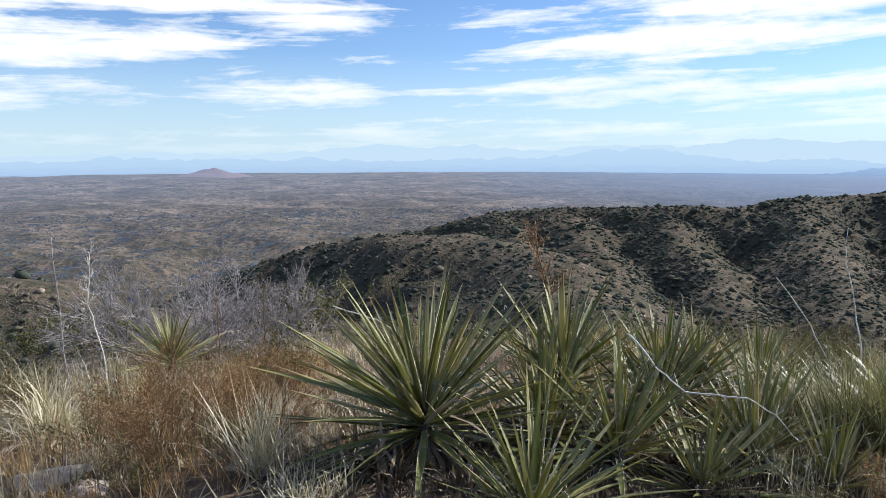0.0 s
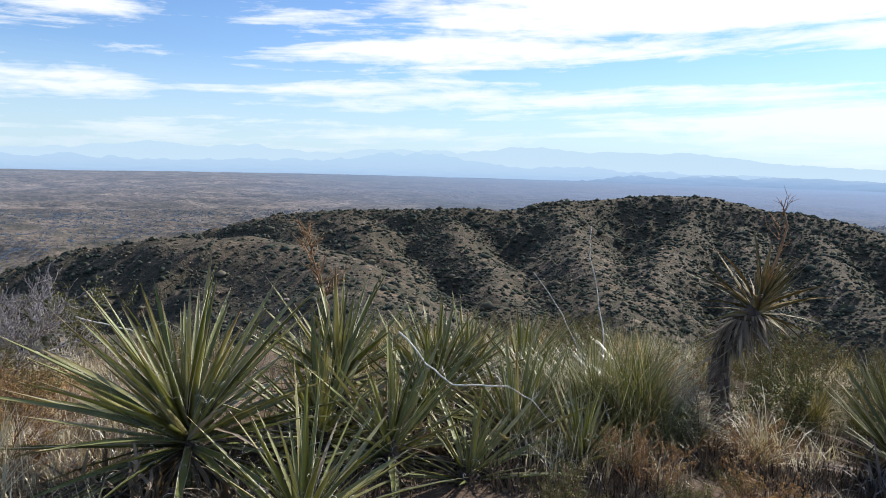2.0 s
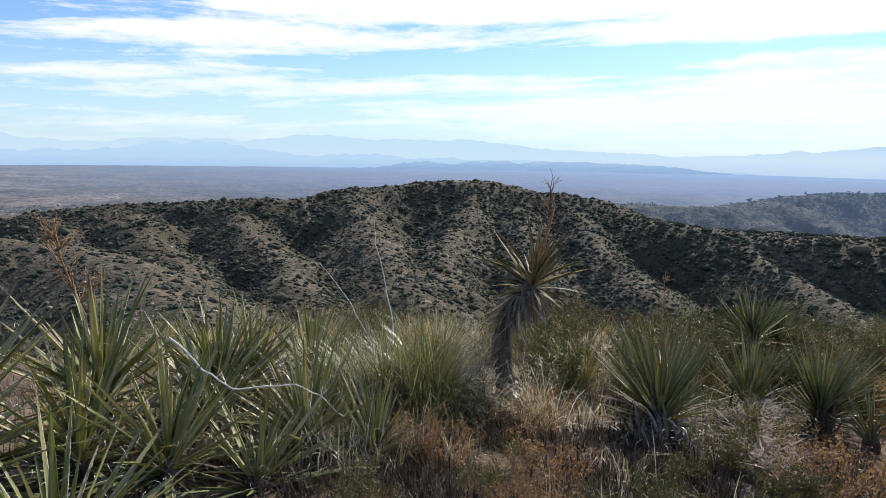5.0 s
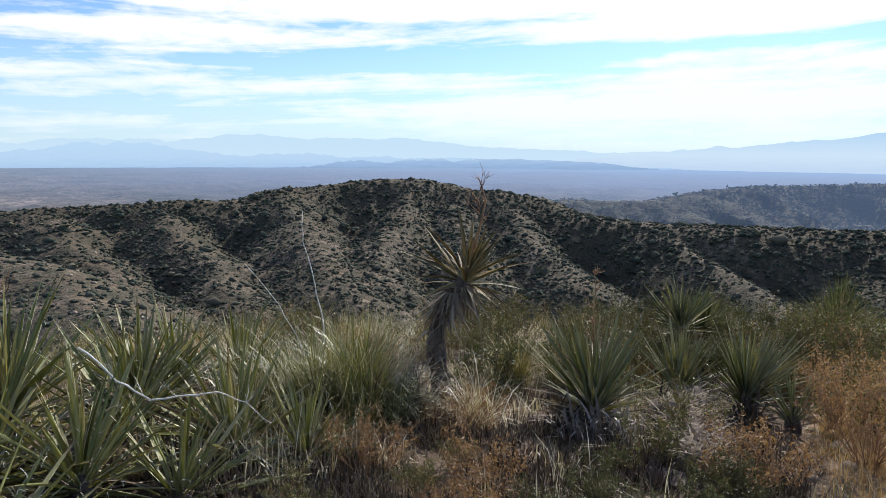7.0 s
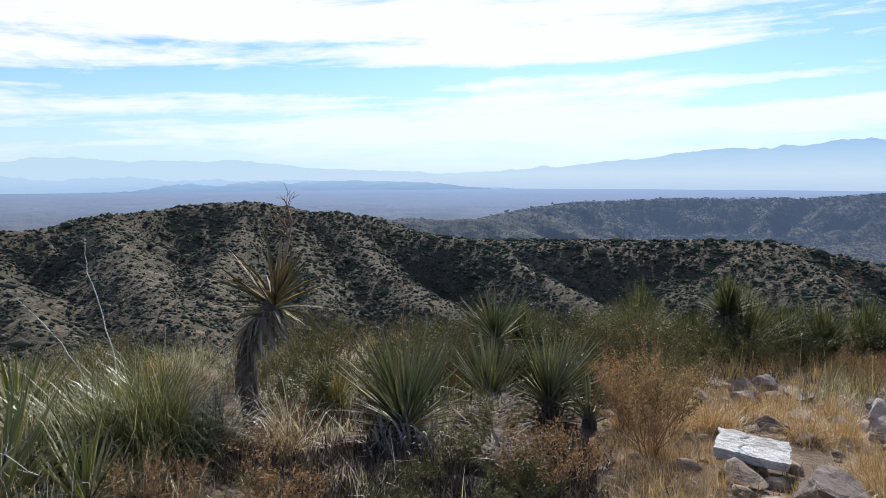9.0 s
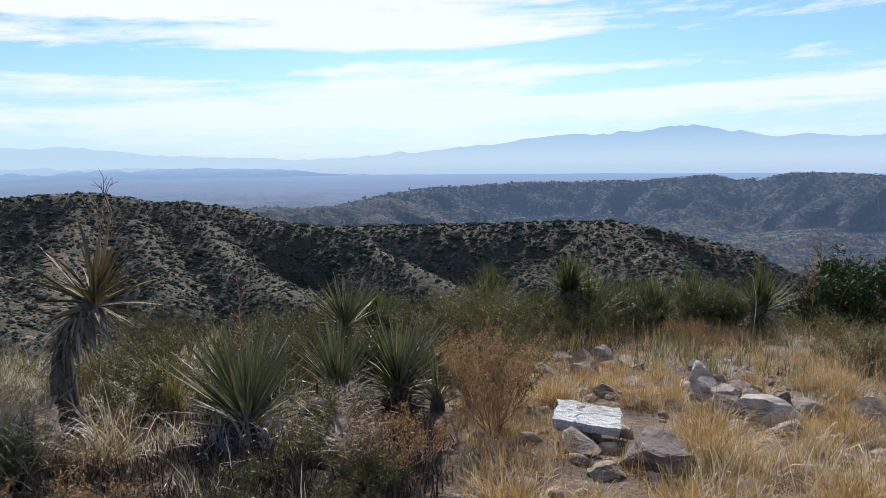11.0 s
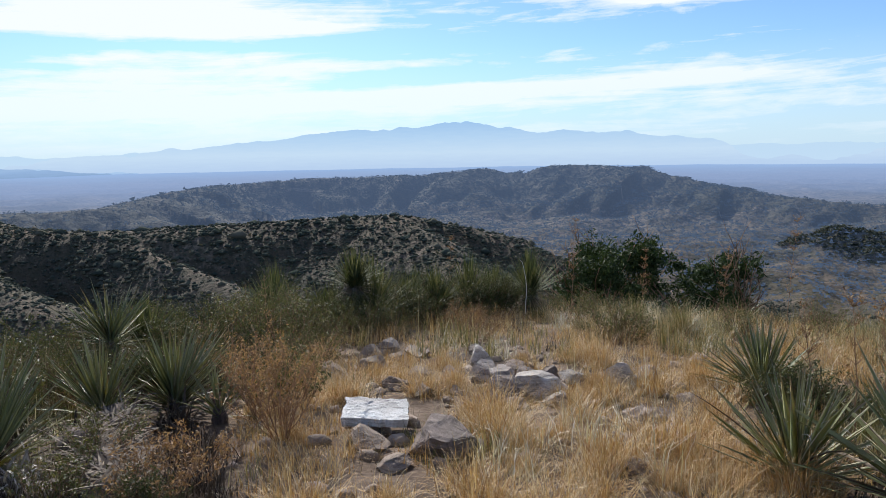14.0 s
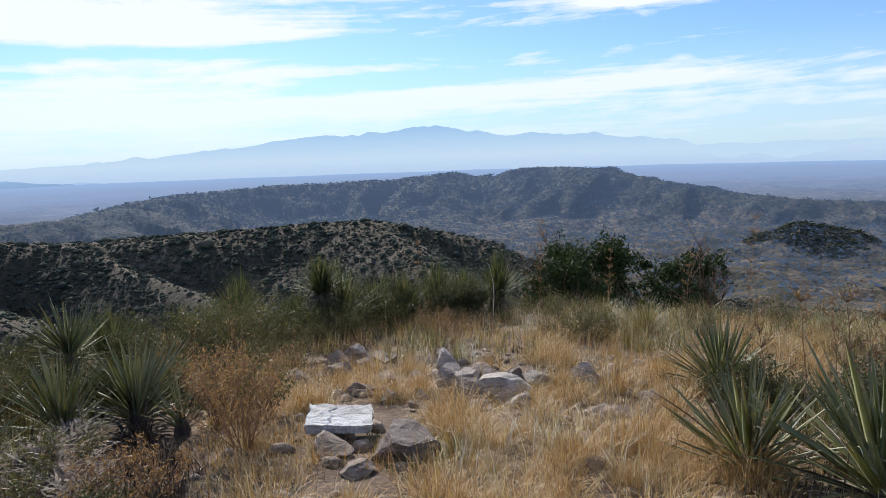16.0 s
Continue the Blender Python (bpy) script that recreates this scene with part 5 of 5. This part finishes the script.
def tree(az, d, width, height, seed, label, n=24000):
    x, y = spot(az, d)
    rnd = random.Random(seed)
    r2 = np.random.default_rng(seed)
    ob = thing("tree", x, y, gz(x, y), label, "tree", "dark trees below the brow")
    g, tips = Geo(), []
    for i in range(6):
        a = 6.283 * i / 6 + rnd.uniform(-0.4, 0.4)
        branching(g, rnd, (0.08 * math.cos(a), 0.08 * math.sin(a), -0.1), (math.cos(a) * width * 0.25, math.sin(a) * width * 0.25, height * 0.5), height * 0.50, 0.075, 3, 3, 0.7, 0.0, tips, 6, 0.25)
    part("trunk", g.mesh("trunk", TWIG_BROWN), ob)
    heads = []
    for _ in range(60):
        a, q = rnd.uniform(0, 6.283), rnd.random() ** 0.5
        h = rnd.uniform(0.22, 0.97)
        lim = width / 2 * (1 - abs(h - 0.55) ** 2 * 1.6) * (0.85 + 0.3 * rnd.random())
        heads.append((math.cos(a) * q * lim, math.sin(a) * q * lim, h * height))
    heads = np.array(heads)
    pts = heads[r2.integers(0, len(heads), 1600)] + r2.normal(0, width * 0.055, (1600, 3))
    part("crown", leaf_cloud(pts, n, width * 0.022, 0.075, BRUSH_DARK, seed, "crown"), ob)
    return ob


tree(98.2, 24, 4.2, 4.35, 2, "dark green broad-leaved tree with a dense uneven crown")
tree(106.0, 25, 3.3, 4.3, 3, "dark green tree with a flat uneven crown", 17000)
tree(117.8, 30, 2.4, 3.4, 4, "small dark tree low on the slope", 6000)

# ---- rocks ----
ROCK_DARK = rock_material("dark_rock", (0.34, 0.27, 0.225), (0.11, 0.085, 0.068), 5)
rock(4.50, 0.68, (0.44, 0.36, 0.20), ROCK_GREY, "weathered grey rock carrying a pale slab", 3, 20)
rock(4.10, 0.62, (0.36, 0.30, 0.20), ROCK_TAN, "brown weathered rock below the pale slab", 4, 10)
rock(4.05, 0.20, (0.60, 0.52, 0.46), ROCK_DARK, "round dark weathered rock half buried in grass", 5, 60, -0.03)
rock(6.06, 0.02, (0.46, 0.40, 0.32), ROCK_GREY, "grey broken rock in a small pile", 6, 30)
rock(6.34, 0.09, (0.30, 0.26, 0.30), ROCK_PALE, "pale pointed rock on top of a pile", 7, 80, 0.08)
rock(6.24, -0.26, (0.38, 0.34, 0.30), ROCK_DARK, "dark rough rock in a small pile", 8, 120)
rock(5.56, -0.38, (0.56, 0.38, 0.36), ROCK_PALE, "long pale rock leaning in a small pile", 9, 75, 0.05, (14, 10), 18)
rock(5.80, -0.12, (0.38, 0.30, 0.34), ROCK_GREY, "grey broken block in a small pile", 31, 25, 0.02, (8, -6), 18)
rock(5.92, -0.50, (0.42, 0.34, 0.28), ROCK_DARK, "dark split rock in a small pile", 32, 140, 0.0, (0, 12), 18)
rock(5.30, -0.52, (0.30, 0.20, 0.18), ROCK_PALE, "pale chip of rock below a pile", 33, 60, 0.0, (10, 0), 18)
rock(5.36, -0.12, (0.40, 0.34, 0.30), ROCK_DARK, "broken grey rock with a dark face", 10, 40)
rock(6.06, -0.67, (0.50, 0.30, 0.16), ROCK_PALE, "flat pale rock in dry grass", 11, 95, 0.02, (4, 5), 12)
rock(6.06, -1.12, (0.40, 0.40, 0.34), ROCK_PALE, "pale pointed rock in dry grass", 12, 15)
rock(6.34, -1.40, (0.34, 0.30, 0.22), ROCK_GREY, "grey rock beside a pale pointed one", 13, 50)
rock(5.15, -0.20, (0.34, 0.22, 0.16), ROCK_TAN, "small tan rock in dry grass", 14, 70)
rock(5.05, -1.10, (0.62, 0.26, 0.16), ROCK_TAN, "long low tan rock in dry grass", 15, 85, -0.03)
rock(4.35, -0.90, (0.36, 0.24, 0.18), ROCK_GREY, "small grey rock in dry grass", 16, 30, -0.04)
rock(7.35, 1.15, (0.34, 0.28, 0.26), ROCK_GREY, "grey rock below dark brush", 17, 10)
rock(7.20, 0.80, (0.55, 0.35, 0.16), ROCK_GREY, "flat grey rock in grass", 18, 40)
rock(7.30, 0.20, (0.26, 0.2, 0.2), ROCK_GREY, "small grey rock in grass", 19, 40)
rock(3.80, 0.42, (0.26, 0.22, 0.15), ROCK_TAN, "low tan rock half buried in soil", 20, 10)
rock(3.95, 1.98, (0.46, 0.36, 0.18), ROCK_DARK, "dark rock half hidden by dry shrubs", 22, 40, -0.05)
rock(3.52, 1.78, (0.34, 0.30, 0.14), ROCK_DARK, "dark rock half hidden by dry shrubs", 23, 80, -0.03)
rock(3.25, 2.08, (0.40, 0.30, 0.16), ROCK_GREY, "grey rock beside a fallen trunk", 29, 15)
rock(3.0, 1.75, (0.26, 0.22, 0.12), ROCK_DARK, "dark stone in dry litter", 30, 50)
rock(6.30, 1.45, (0.50, 0.34, 0.16), ROCK_TAN, "flat tan rock behind dry stems", 24, 30)
rock(5.60, -1.60, (0.4, 0.2, 0.12), ROCK_TAN, "low tan rock in dry grass", 25, 60)
rock(-1.48, 3.55, (0.20, 0.16, 0.14), ROCK_PALE, "small pale stone on bare soil", 26, 20)
rock(-2.60, 3.50, (0.55, 0.40, 0.12), ROCK_PALE, "flat pale stone flush with the soil", 27, 0)
rock(-2.25, 3.30, (0.35, 0.30, 0.10), ROCK_PALE, "flat pale stone flush with the soil", 28, 40)


more = random.Random(33)
for k in range(16):
    x, y = (6.0 + more.uniform(-0.55, 0.55), -0.25 + more.uniform(-0.8, 0.8)) if k < 10 else (6.4 + more.uniform(-0.6, 0.8), 0.9 + more.uniform(-0.5, 0.5))
    s = more.uniform(0.14, 0.3)
    rock(x, y, (s * 1.3, s, s * 0.8), more.choice((ROCK_GREY, ROCK_PALE, ROCK_GREY, ROCK_TAN)), "small broken rock in dry grass", 500 + k, more.uniform(0, 180))


def slab(x, y, z, turn):
    """A thin split slab: stepped plates along its grain, with broken edges."""
    bm = bmesh.new()
    nx, ny = 34, 26
    w, d = 0.41, 0.42
    def edge_shift(u, s):
        return 0.018 * noise.noise(Vector((u * 6, s, 0))) + 0.008 * noise.noise(Vector((u * 23, s, 3)))
    top, low = {}, {}
    for i in range(nx + 1):
        for j in range(ny + 1):
            u, v = i / nx, j / ny
            px = (u - 0.5) * w + (edge_shift(v, 1.3) if i in (0, nx) else 0)
            py = (v - 0.5) * d + (edge_shift(u, 4.1 + j) if j in (0, ny) else 0)
            step = 0.016 * (v + 0.10 * noise.noise(Vector((u * 4, v * 9, 2))) > 0.48) + 0.010 * (v + 0.14 * noise.noise(Vector((u * 3, 7, 1))) > 0.8) + 0.008 * (u + 0.1 * noise.noise(Vector((v * 5, 3, 5))) > 0.62)
            pz = 0.028 + step + 0.006 * noise.fractal(Vector((u * 7, v * 16, 0)), 1, 2, 4)
            top[i, j] = bm.verts.new((px, py, pz))
            if i in (0, nx) or j in (0, ny):
                low[i, j] = bm.verts.new((px * 0.95, py * 0.95, 0.0))
    for i in range(nx):
        for j in range(ny):
            bm.faces.new((top[i, j], top[i + 1, j], top[i + 1, j + 1], top[i, j + 1]))
    ring = [(i, 0) for i in range(nx)] + [(nx, j) for j in range(ny)] + [(i, ny) for i in range(nx, 0, -1)] + [(0, j) for j in range(ny, 0, -1)]
    for a, b in zip(ring, ring[1:] + ring[:1]):
        bm.faces.new((low[a], low[b], top[b], top[a]))
    bm.faces.new([low[a] for a in reversed(ring)])
    me = bpy.data.meshes.new("rock_slab")
    bm.to_mesh(me)
    bm.free()
    me.materials.append(SLAB)
    ob = new("rock_slab", me)
    ob.matrix_world = pose(x, y, z, 0, -3, turn)
    return tagged(ob, "flat white split rock slab resting on a darker rock", "rock slab")


SLAB = rock_material("white_slab", (0.80, 0.78, 0.74), (0.50, 0.46, 0.41), 6)
slab(4.45, 0.66, gz(4.45, 0.66) + 0.115, 98)


# ---- bunchgrass ----
BIG = "large green bunchgrass clump of long arching blades"
for k, (x, y, n, h) in enumerate([(2.36, 3.60, 620, 0.84), (2.10, 3.70, 460, 0.78), (1.86, 4.0, 360, 0.70), (2.36, 3.95, 380, 0.66), (2.20, 3.40, 360, 0.58), (2.40, 3.38, 300, 0.52)]):
    bunch_grass("bunchgrass", x, y, int(n * 1.35), h, 0.0098, 0.42, 1.15, NOLINA, BIG, 1 + k)
for k, (x, y) in enumerate([(2.36, 3.62), (2.05, 3.72), (1.80, 4.05), (2.45, 3.95), (1.55, 3.85)]):
    bunch_grass("bunchgrass", x, y, 75, 0.80, 0.0075, 0.6, 2.6, GRASS_PALE, "bleached curling blades through green bunchgrass", 30 + k)
bunch_grass("bunchgrass", 2.30, 3.45, 300, 0.60, 0.011, 0.75, 0.9, STRAW_DEAD, "dry brown skirt of bunchgrass blades near the ground", 14)
bunch_grass("bunchgrass", 2.62, 3.40, 260, 0.52, 0.011, 0.75, 0.9, STRAW_DEAD, "dry brown skirt of bunchgrass blades near the ground", 15)
bunch_grass("bunchgrass", 2.90, 3.05, 120, 0.52, 0.009, 0.5, 1.5, GRASS_PALE, "bleached arching bunchgrass beside a tree yucca", 6)
bunch_grass("bunchgrass", -1.35, 3.45, 120, 0.66, 0.0085, 0.42, 0.5, GRASS_PALE, "bleached bunchgrass clump with long straight blades", 7)
bunch_grass("bunchgrass", -3.0, 4.3, 240, 0.55, 0.0105, 0.75, 1.7, GRASS_PALE, "bleached bunchgrass clump with arching blades", 8)
bunch_grass("bunchgrass", -2.5, 4.8, 420, 0.55, 0.008, 0.7, 1.2, GRASS_GREEN, "dull green bunchgrass clump with arching blades", 9)
bunch_grass("bunchgrass", -1.9, 5.0, 380, 0.50, 0.008, 0.7, 1.2, GRASS_GREEN, "dull green bunchgrass clump with arching blades", 10)
bunch_grass("bunchgrass", -3.4, 4.9, 260, 0.55, 0.0105, 0.75, 1.7, GRASS_PALE, "bleached bunchgrass clump with arching blades", 11)
bunch_grass("bunchgrass", 3.9, 3.7, 420, 0.55, 0.009, 0.45, 1.0, GRASS_GREEN, "green bunchgrass clump behind a tree yucca", 12)
bunch_grass("bunchgrass", 4.5, 3.7, 420, 0.50, 0.006, 0.5, 1.0, GRASS_GREEN, "green bunchgrass clump behind yuccas", 13)
bunch_grass("bunchgrass", 9.4, -2.4, 500, 0.60, 0.007, 0.55, 1.0, GRASS_GREEN, "dull green bunchgrass clump in golden grass", 14)
bunch_grass("bunchgrass", 10.4, -2.0, 500, 0.60, 0.007, 0.55, 1.0, GRASS_GREEN, "dull green bunchgrass clump in golden grass", 15)


def field_grass(name, label, mat, areas, per_tuft, width, spread, curl, seed):
    """Loose grass over stretches of the hilltop: rows of headings, distances, number of tufts, height."""
    rnd = np.random.default_rng(seed)
    vs, fs, n0 = [], [], 0
    for az0, az1, r0, r1, n, h in areas:
        r = np.sqrt(rnd.uniform(r0 * r0, r1 * r1, n))
        x, y = polar(rnd.uniform(az0, az1, n), r)
        k = fbm(x, y, 0.8, 3, seed) + rnd.uniform(-0.25, 0.25, n) > 0.14
        x, y = x[k], y[k]
        v, f = tuft_arrays(x, y, land(x, y), per_tuft, h * rnd.uniform(0.35, 1.35, len(x)), width, spread, curl, rnd)
        vs.append(v)
        fs.append(f + n0)
        n0 += len(v)
    ob = new(name, mesh_of(name, np.concatenate(vs), np.concatenate(fs), mat))
    return tagged(ob, label, "grass", kind="stuff")


field_grass("golden_grass", "loose golden dry grass over the hilltop", GRASS_GOLD,
            [(71, 114, 2.4, 7.5, 3700, 0.15), (80, 128, 6.5, 16, 2400, 0.34), (112, 128, 2.4, 6.5, 500, 0.2), (64, 82, 6, 11, 700, 0.3), (12, 34, 3.6, 8.5, 600, 0.34), (-42, -5, 3.4, 7, 450, 0.26)], 30, 0.0042, 1.0, 1.3, 5)
field_grass("bleached_grass", "loose bleached grass between yuccas and shrubs", GRASS_PALE,
            [(-42, -8, 3.6, 8.5, 1100, 0.36), (-42, -14, 2.6, 3.8, 120, 0.24), (13, 36, 3.2, 9.5, 560, 0.40), (36, 60, 4.6, 9.5, 350, 0.36), (85, 125, 3.2, 12, 400, 0.35), (20, 66, 2.4, 5.6, 200, 0.26)], 18, 0.0066, 0.75, 2.4, 6)
field_grass("olive_grass", "loose olive grass on the brow of the hill", GRASS_GREEN,
            [(-42, -8, 4.2, 9, 600, 0.34), (12, 34, 4.2, 10, 700, 0.44), (34, 66, 5.6, 10, 800, 0.40), (36, 60, 4.2, 5.6, 260, 0.26), (60, 80, 5, 11, 300, 0.32), (84, 127, 7, 15, 2000, 0.42), (112, 127, 3.5, 7.5, 500, 0.26), (72, 110, 2.6, 4.6, 260, 0.16), (-8, 14, 4.6, 9, 300, 0.46)], 22, 0.0075, 0.6, 1.5, 7)
field_grass("dead_litter", "grey dead leaves and dry litter on the ground", STRAW_DEAD,
            [(-10, 45, 1.8, 4.2, 2400, 0.11), (45, 72, 1.8, 4.2, 220, 0.10), (-10, 45, 4.0, 8.0, 1500, 0.17), (45, 72, 4.0, 8.0, 400, 0.17), (-42, -10, 2.2, 6, 900, 0.2), (72, 125, 2.4, 9, 1000, 0.18)], 18, 0.0065, 1.15, 1.0, 8)
# litter in near-black straw paints the shade under yuccas and brush
field_grass("dark_litter", "dead leaves and dry stems between plants, darkened in colour for shade", SHADE_STRAW,
            [(38, 70, 1.9, 5.2, 4200, 0.14), (20, 40, 2.2, 3.6, 900, 0.12), (108, 127, 2.8, 6.5, 1500, 0.16), (58, 95, 7.6, 10.4, 1300, 0.2), (-12, 22, 2.2, 4.4, 1600, 0.15)], 18, 0.011, 1.1, 1.0, 9)


# ---- tangles of dry brush close by, and a fallen trunk ----
TANGLES = []
for k in range(6):
    rust = k % 2 == 0
    x, y = ((2.2, 2.3), (5.9, 3.0), (3.2, 1.45), (6.3, 2.05), (5.5, 2.0), (5.5, 2.75))[k]
    TANGLES.append(shrub("dry_shrub" if rust else "shrub", x, y, 0.6, 0.30 + 0.03 * k, BRUSH_RUST if rust else BRUSH_OLIVE, TWIG_BROWN, 14, 1500, 0.010,
                         "low tangled rust-brown dry shrub" if rust else "low tangled dull green shrub", 200 + k, "dry shrub" if rust else "shrub", "low tangled shrubs", 2))
DARK = []
for k in range(3):
    x, y = ((5.3, 1.75), (5.8, 2.3), (4.4, 3.3))[k]
    DARK.append(shrub("shrub", x, y, 0.6, 0.34 + 0.05 * k, BRUSH_BROW, TWIG_BROWN, 10, 1700, 0.012, "low dark green shrub between yuccas", 240 + k, "shrub", "low dark shrubs", 2))
spots = random.Random(12)
# copies from 34 on are added to darken gaps where shade falls
for k in range(66):
    d = math.sqrt(spots.uniform(4.9 ** 2, 7.4 ** 2)) if k < 34 else spots.uniform(3.2, 7.5)
    x, y = spot(spots.uniform(44, 71) if k < 34 else spots.uniform(108, 126), d if k < 34 else max(d, 5.6))
    if k >= 52:
        x, y = spot(spots.uniform(47, 66), spots.uniform(2.5, 3.6))
    if min((x - px) ** 2 + (y - py) ** 2 for px, py in ((3.6, 2.66), (4.8, 2.2), (4.6, 1.78), (4.6, 2.62))) > 0.12:
        c = copy_thing(spots.choice(DARK), pose(x, y, gz(x, y), 0, 0, spots.uniform(0, 360)))
        c.scale = [spots.uniform(0.6, 1.2) if k < 52 else spots.uniform(0.3, 0.6)] * 3
for az0, az1, r0, r1, n in ((24, 47, 2.1, 3.4, 7), (48, 78, 5.0, 9.5, 26), (24, 60, 4.7, 7.8, 30), (-40, -12, 3.2, 6.5, 8), (78, 120, 8.0, 13.5, 18)):
    for _ in range(n):
        d = math.sqrt(spots.uniform(r0 * r0, r1 * r1))
        az = spots.uniform(az0, az1)
        if d < 4.6 and (47 < az < 63 or 30 < az < 37):
            continue
        x, y = spot(az, d)
        k = spots.choice((0, 1, 3, 5, 1, 3, 5, 3)) if d > 4.6 else spots.choice((1, 3, 1, 0, 3, 5))
        if min((x - px) ** 2 + (y - py) ** 2 for px, py in ((3.7, 2.7), (3.85, 2.95), (4.0, 0.5), (4.4, 0.65), (3.5, 2.45), (3.0, 3.65), (3.2, 3.9), (2.9, 3.5))) < 0.12:
            continue
        c = copy_thing(TANGLES[k], pose(x, y, gz(x, y), 0, 0, spots.uniform(0, 360)))
        c.scale = [spots.uniform(0.5, 0.85) if d < 4.6 else spots.uniform(0.7, 1.5)] * 3


def fallen_trunk(x, y, turn, length, radius, seed):
    rnd = random.Random(seed)
    r2 = np.random.default_rng(seed)
    ob = thing("fallen_trunk", x, y, gz(x, y) + radius * 0.6, "fallen grey shaggy yucca trunk under dry brush", "dead trunk", turn=turn)
    pts = [Vector(((k / 8 - 0.5) * length, 0.05 * math.sin(k), 0.03 * math.cos(k * 1.7))) for k in range(9)]
    g = Geo()
    tube(g, pts, [radius * rnd.uniform(0.85, 1.1) for _ in pts], 12)
    part("trunk", g.mesh("trunk", TRUNK, True), ob)
    n = 380
    az = r2.uniform(0, 6.283, n)
    base = np.stack([r2.uniform(-0.5, 0.5, n) * length, np.sin(az) * radius * 0.9, np.abs(np.cos(az)) * radius * 0.9], -1)
    v, f = blades(base, r2.uniform(0, 6.283, n), r2.uniform(0.9, 1.9, n), r2.uniform(0.08, 0.28, n), r2.uniform(0.012, 0.024, n), r2.uniform(0, 0.9, n))
    part("leaf_skirt", mesh_of("leaf_skirt", v, f, STRAW_DEAD), ob, None, "matted dead leaves")["kind"] = "stuff"


fallen_trunk(3.50, 1.95, 40, 0.8, 0.11, 4)
fallen_trunk(4.15, 2.25, 20, 0.5, 0.10, 5)
for k, (x, y) in enumerate([(3.34, 2.42), (3.42, 2.26), (3.22, 2.52), (3.30, 2.62), (-0.6, 3.35), (0.3, 3.9), (4.50, 2.05), (5.85, 2.6), (4.05, 2.45), (-0.85, 3.6), (-0.2, 3.2), (0.95, 3.6)]):
    # four rosettes take the straw darkened for shade
    bunch_grass("dead_rosette", x, y, 80, 0.34, 0.026, 1.1, 1.7, DEAD_WHITE if k in (0, 1, 2) else SHADE_STRAW if k in (3, 6, 7, 8) else STRAW_DEAD, "collapsed rosette of curled dead yucca leaves, bleached, some darkened for shade", 90 + k, "dead yucca", "dead yucca rosettes")


def loose_stones():
    """Small broken stones in the clearing."""
    n = 420
    rnd = np.random.default_rng(15)
    r = np.sqrt(rnd.uniform(2.6 ** 2, 8 ** 2, n))
    x, y = polar(rnd.uniform(70, 120, n), r)
    v, f = lumps(x, y, rnd.lognormal(-3.4, 0.5, n), 0.7, 0.3, 0.3)
    tagged(new("loose_stones", mesh_of("loose_stones", v, f, ROCK_TAN)), "small broken tan stones on bare soil", "stones", kind="stuff")


loose_stones()

TUFTS = []
for k in range(4):
    x, y = ((4.9, 0.1), (5.3, -0.6), (5.2, 1.1), (6.0, -0.9))[k]
    TUFTS.append(bunch_grass("grass_tuft", x, y, 540, 0.25 + 0.03 * k, 0.0038, 0.95, 1.2, GRASS_GOLD, "fluffy golden dry grass tuft", 400 + k, "grass tuft", "golden grass tufts"))
for az0, az1, r0, r1, n in ((70, 116, 3.0, 7.5, 60), (74, 112, 2.7, 4.4, 18), (82, 120, 7.0, 12.5, 20)):
    for _ in range(n):
        x, y = spot(spots.uniform(az0, az1), math.sqrt(spots.uniform(r0 * r0, r1 * r1)))
        if min((x - px) ** 2 + (y - py) ** 2 for px, py in ((4.05, 0.2), (4.1, 0.62), (4.45, 0.66), (3.8, 0.1), (3.8, 0.45), (5.5, -0.45), (5.2, -0.35), (5.8, -0.2))) < 0.11:
            continue
        c = copy_thing(spots.choice(TUFTS), pose(x, y, gz(x, y), 0, 0, spots.uniform(0, 360)))
        c.scale = [spots.uniform(0.7, 1.35)] * 3
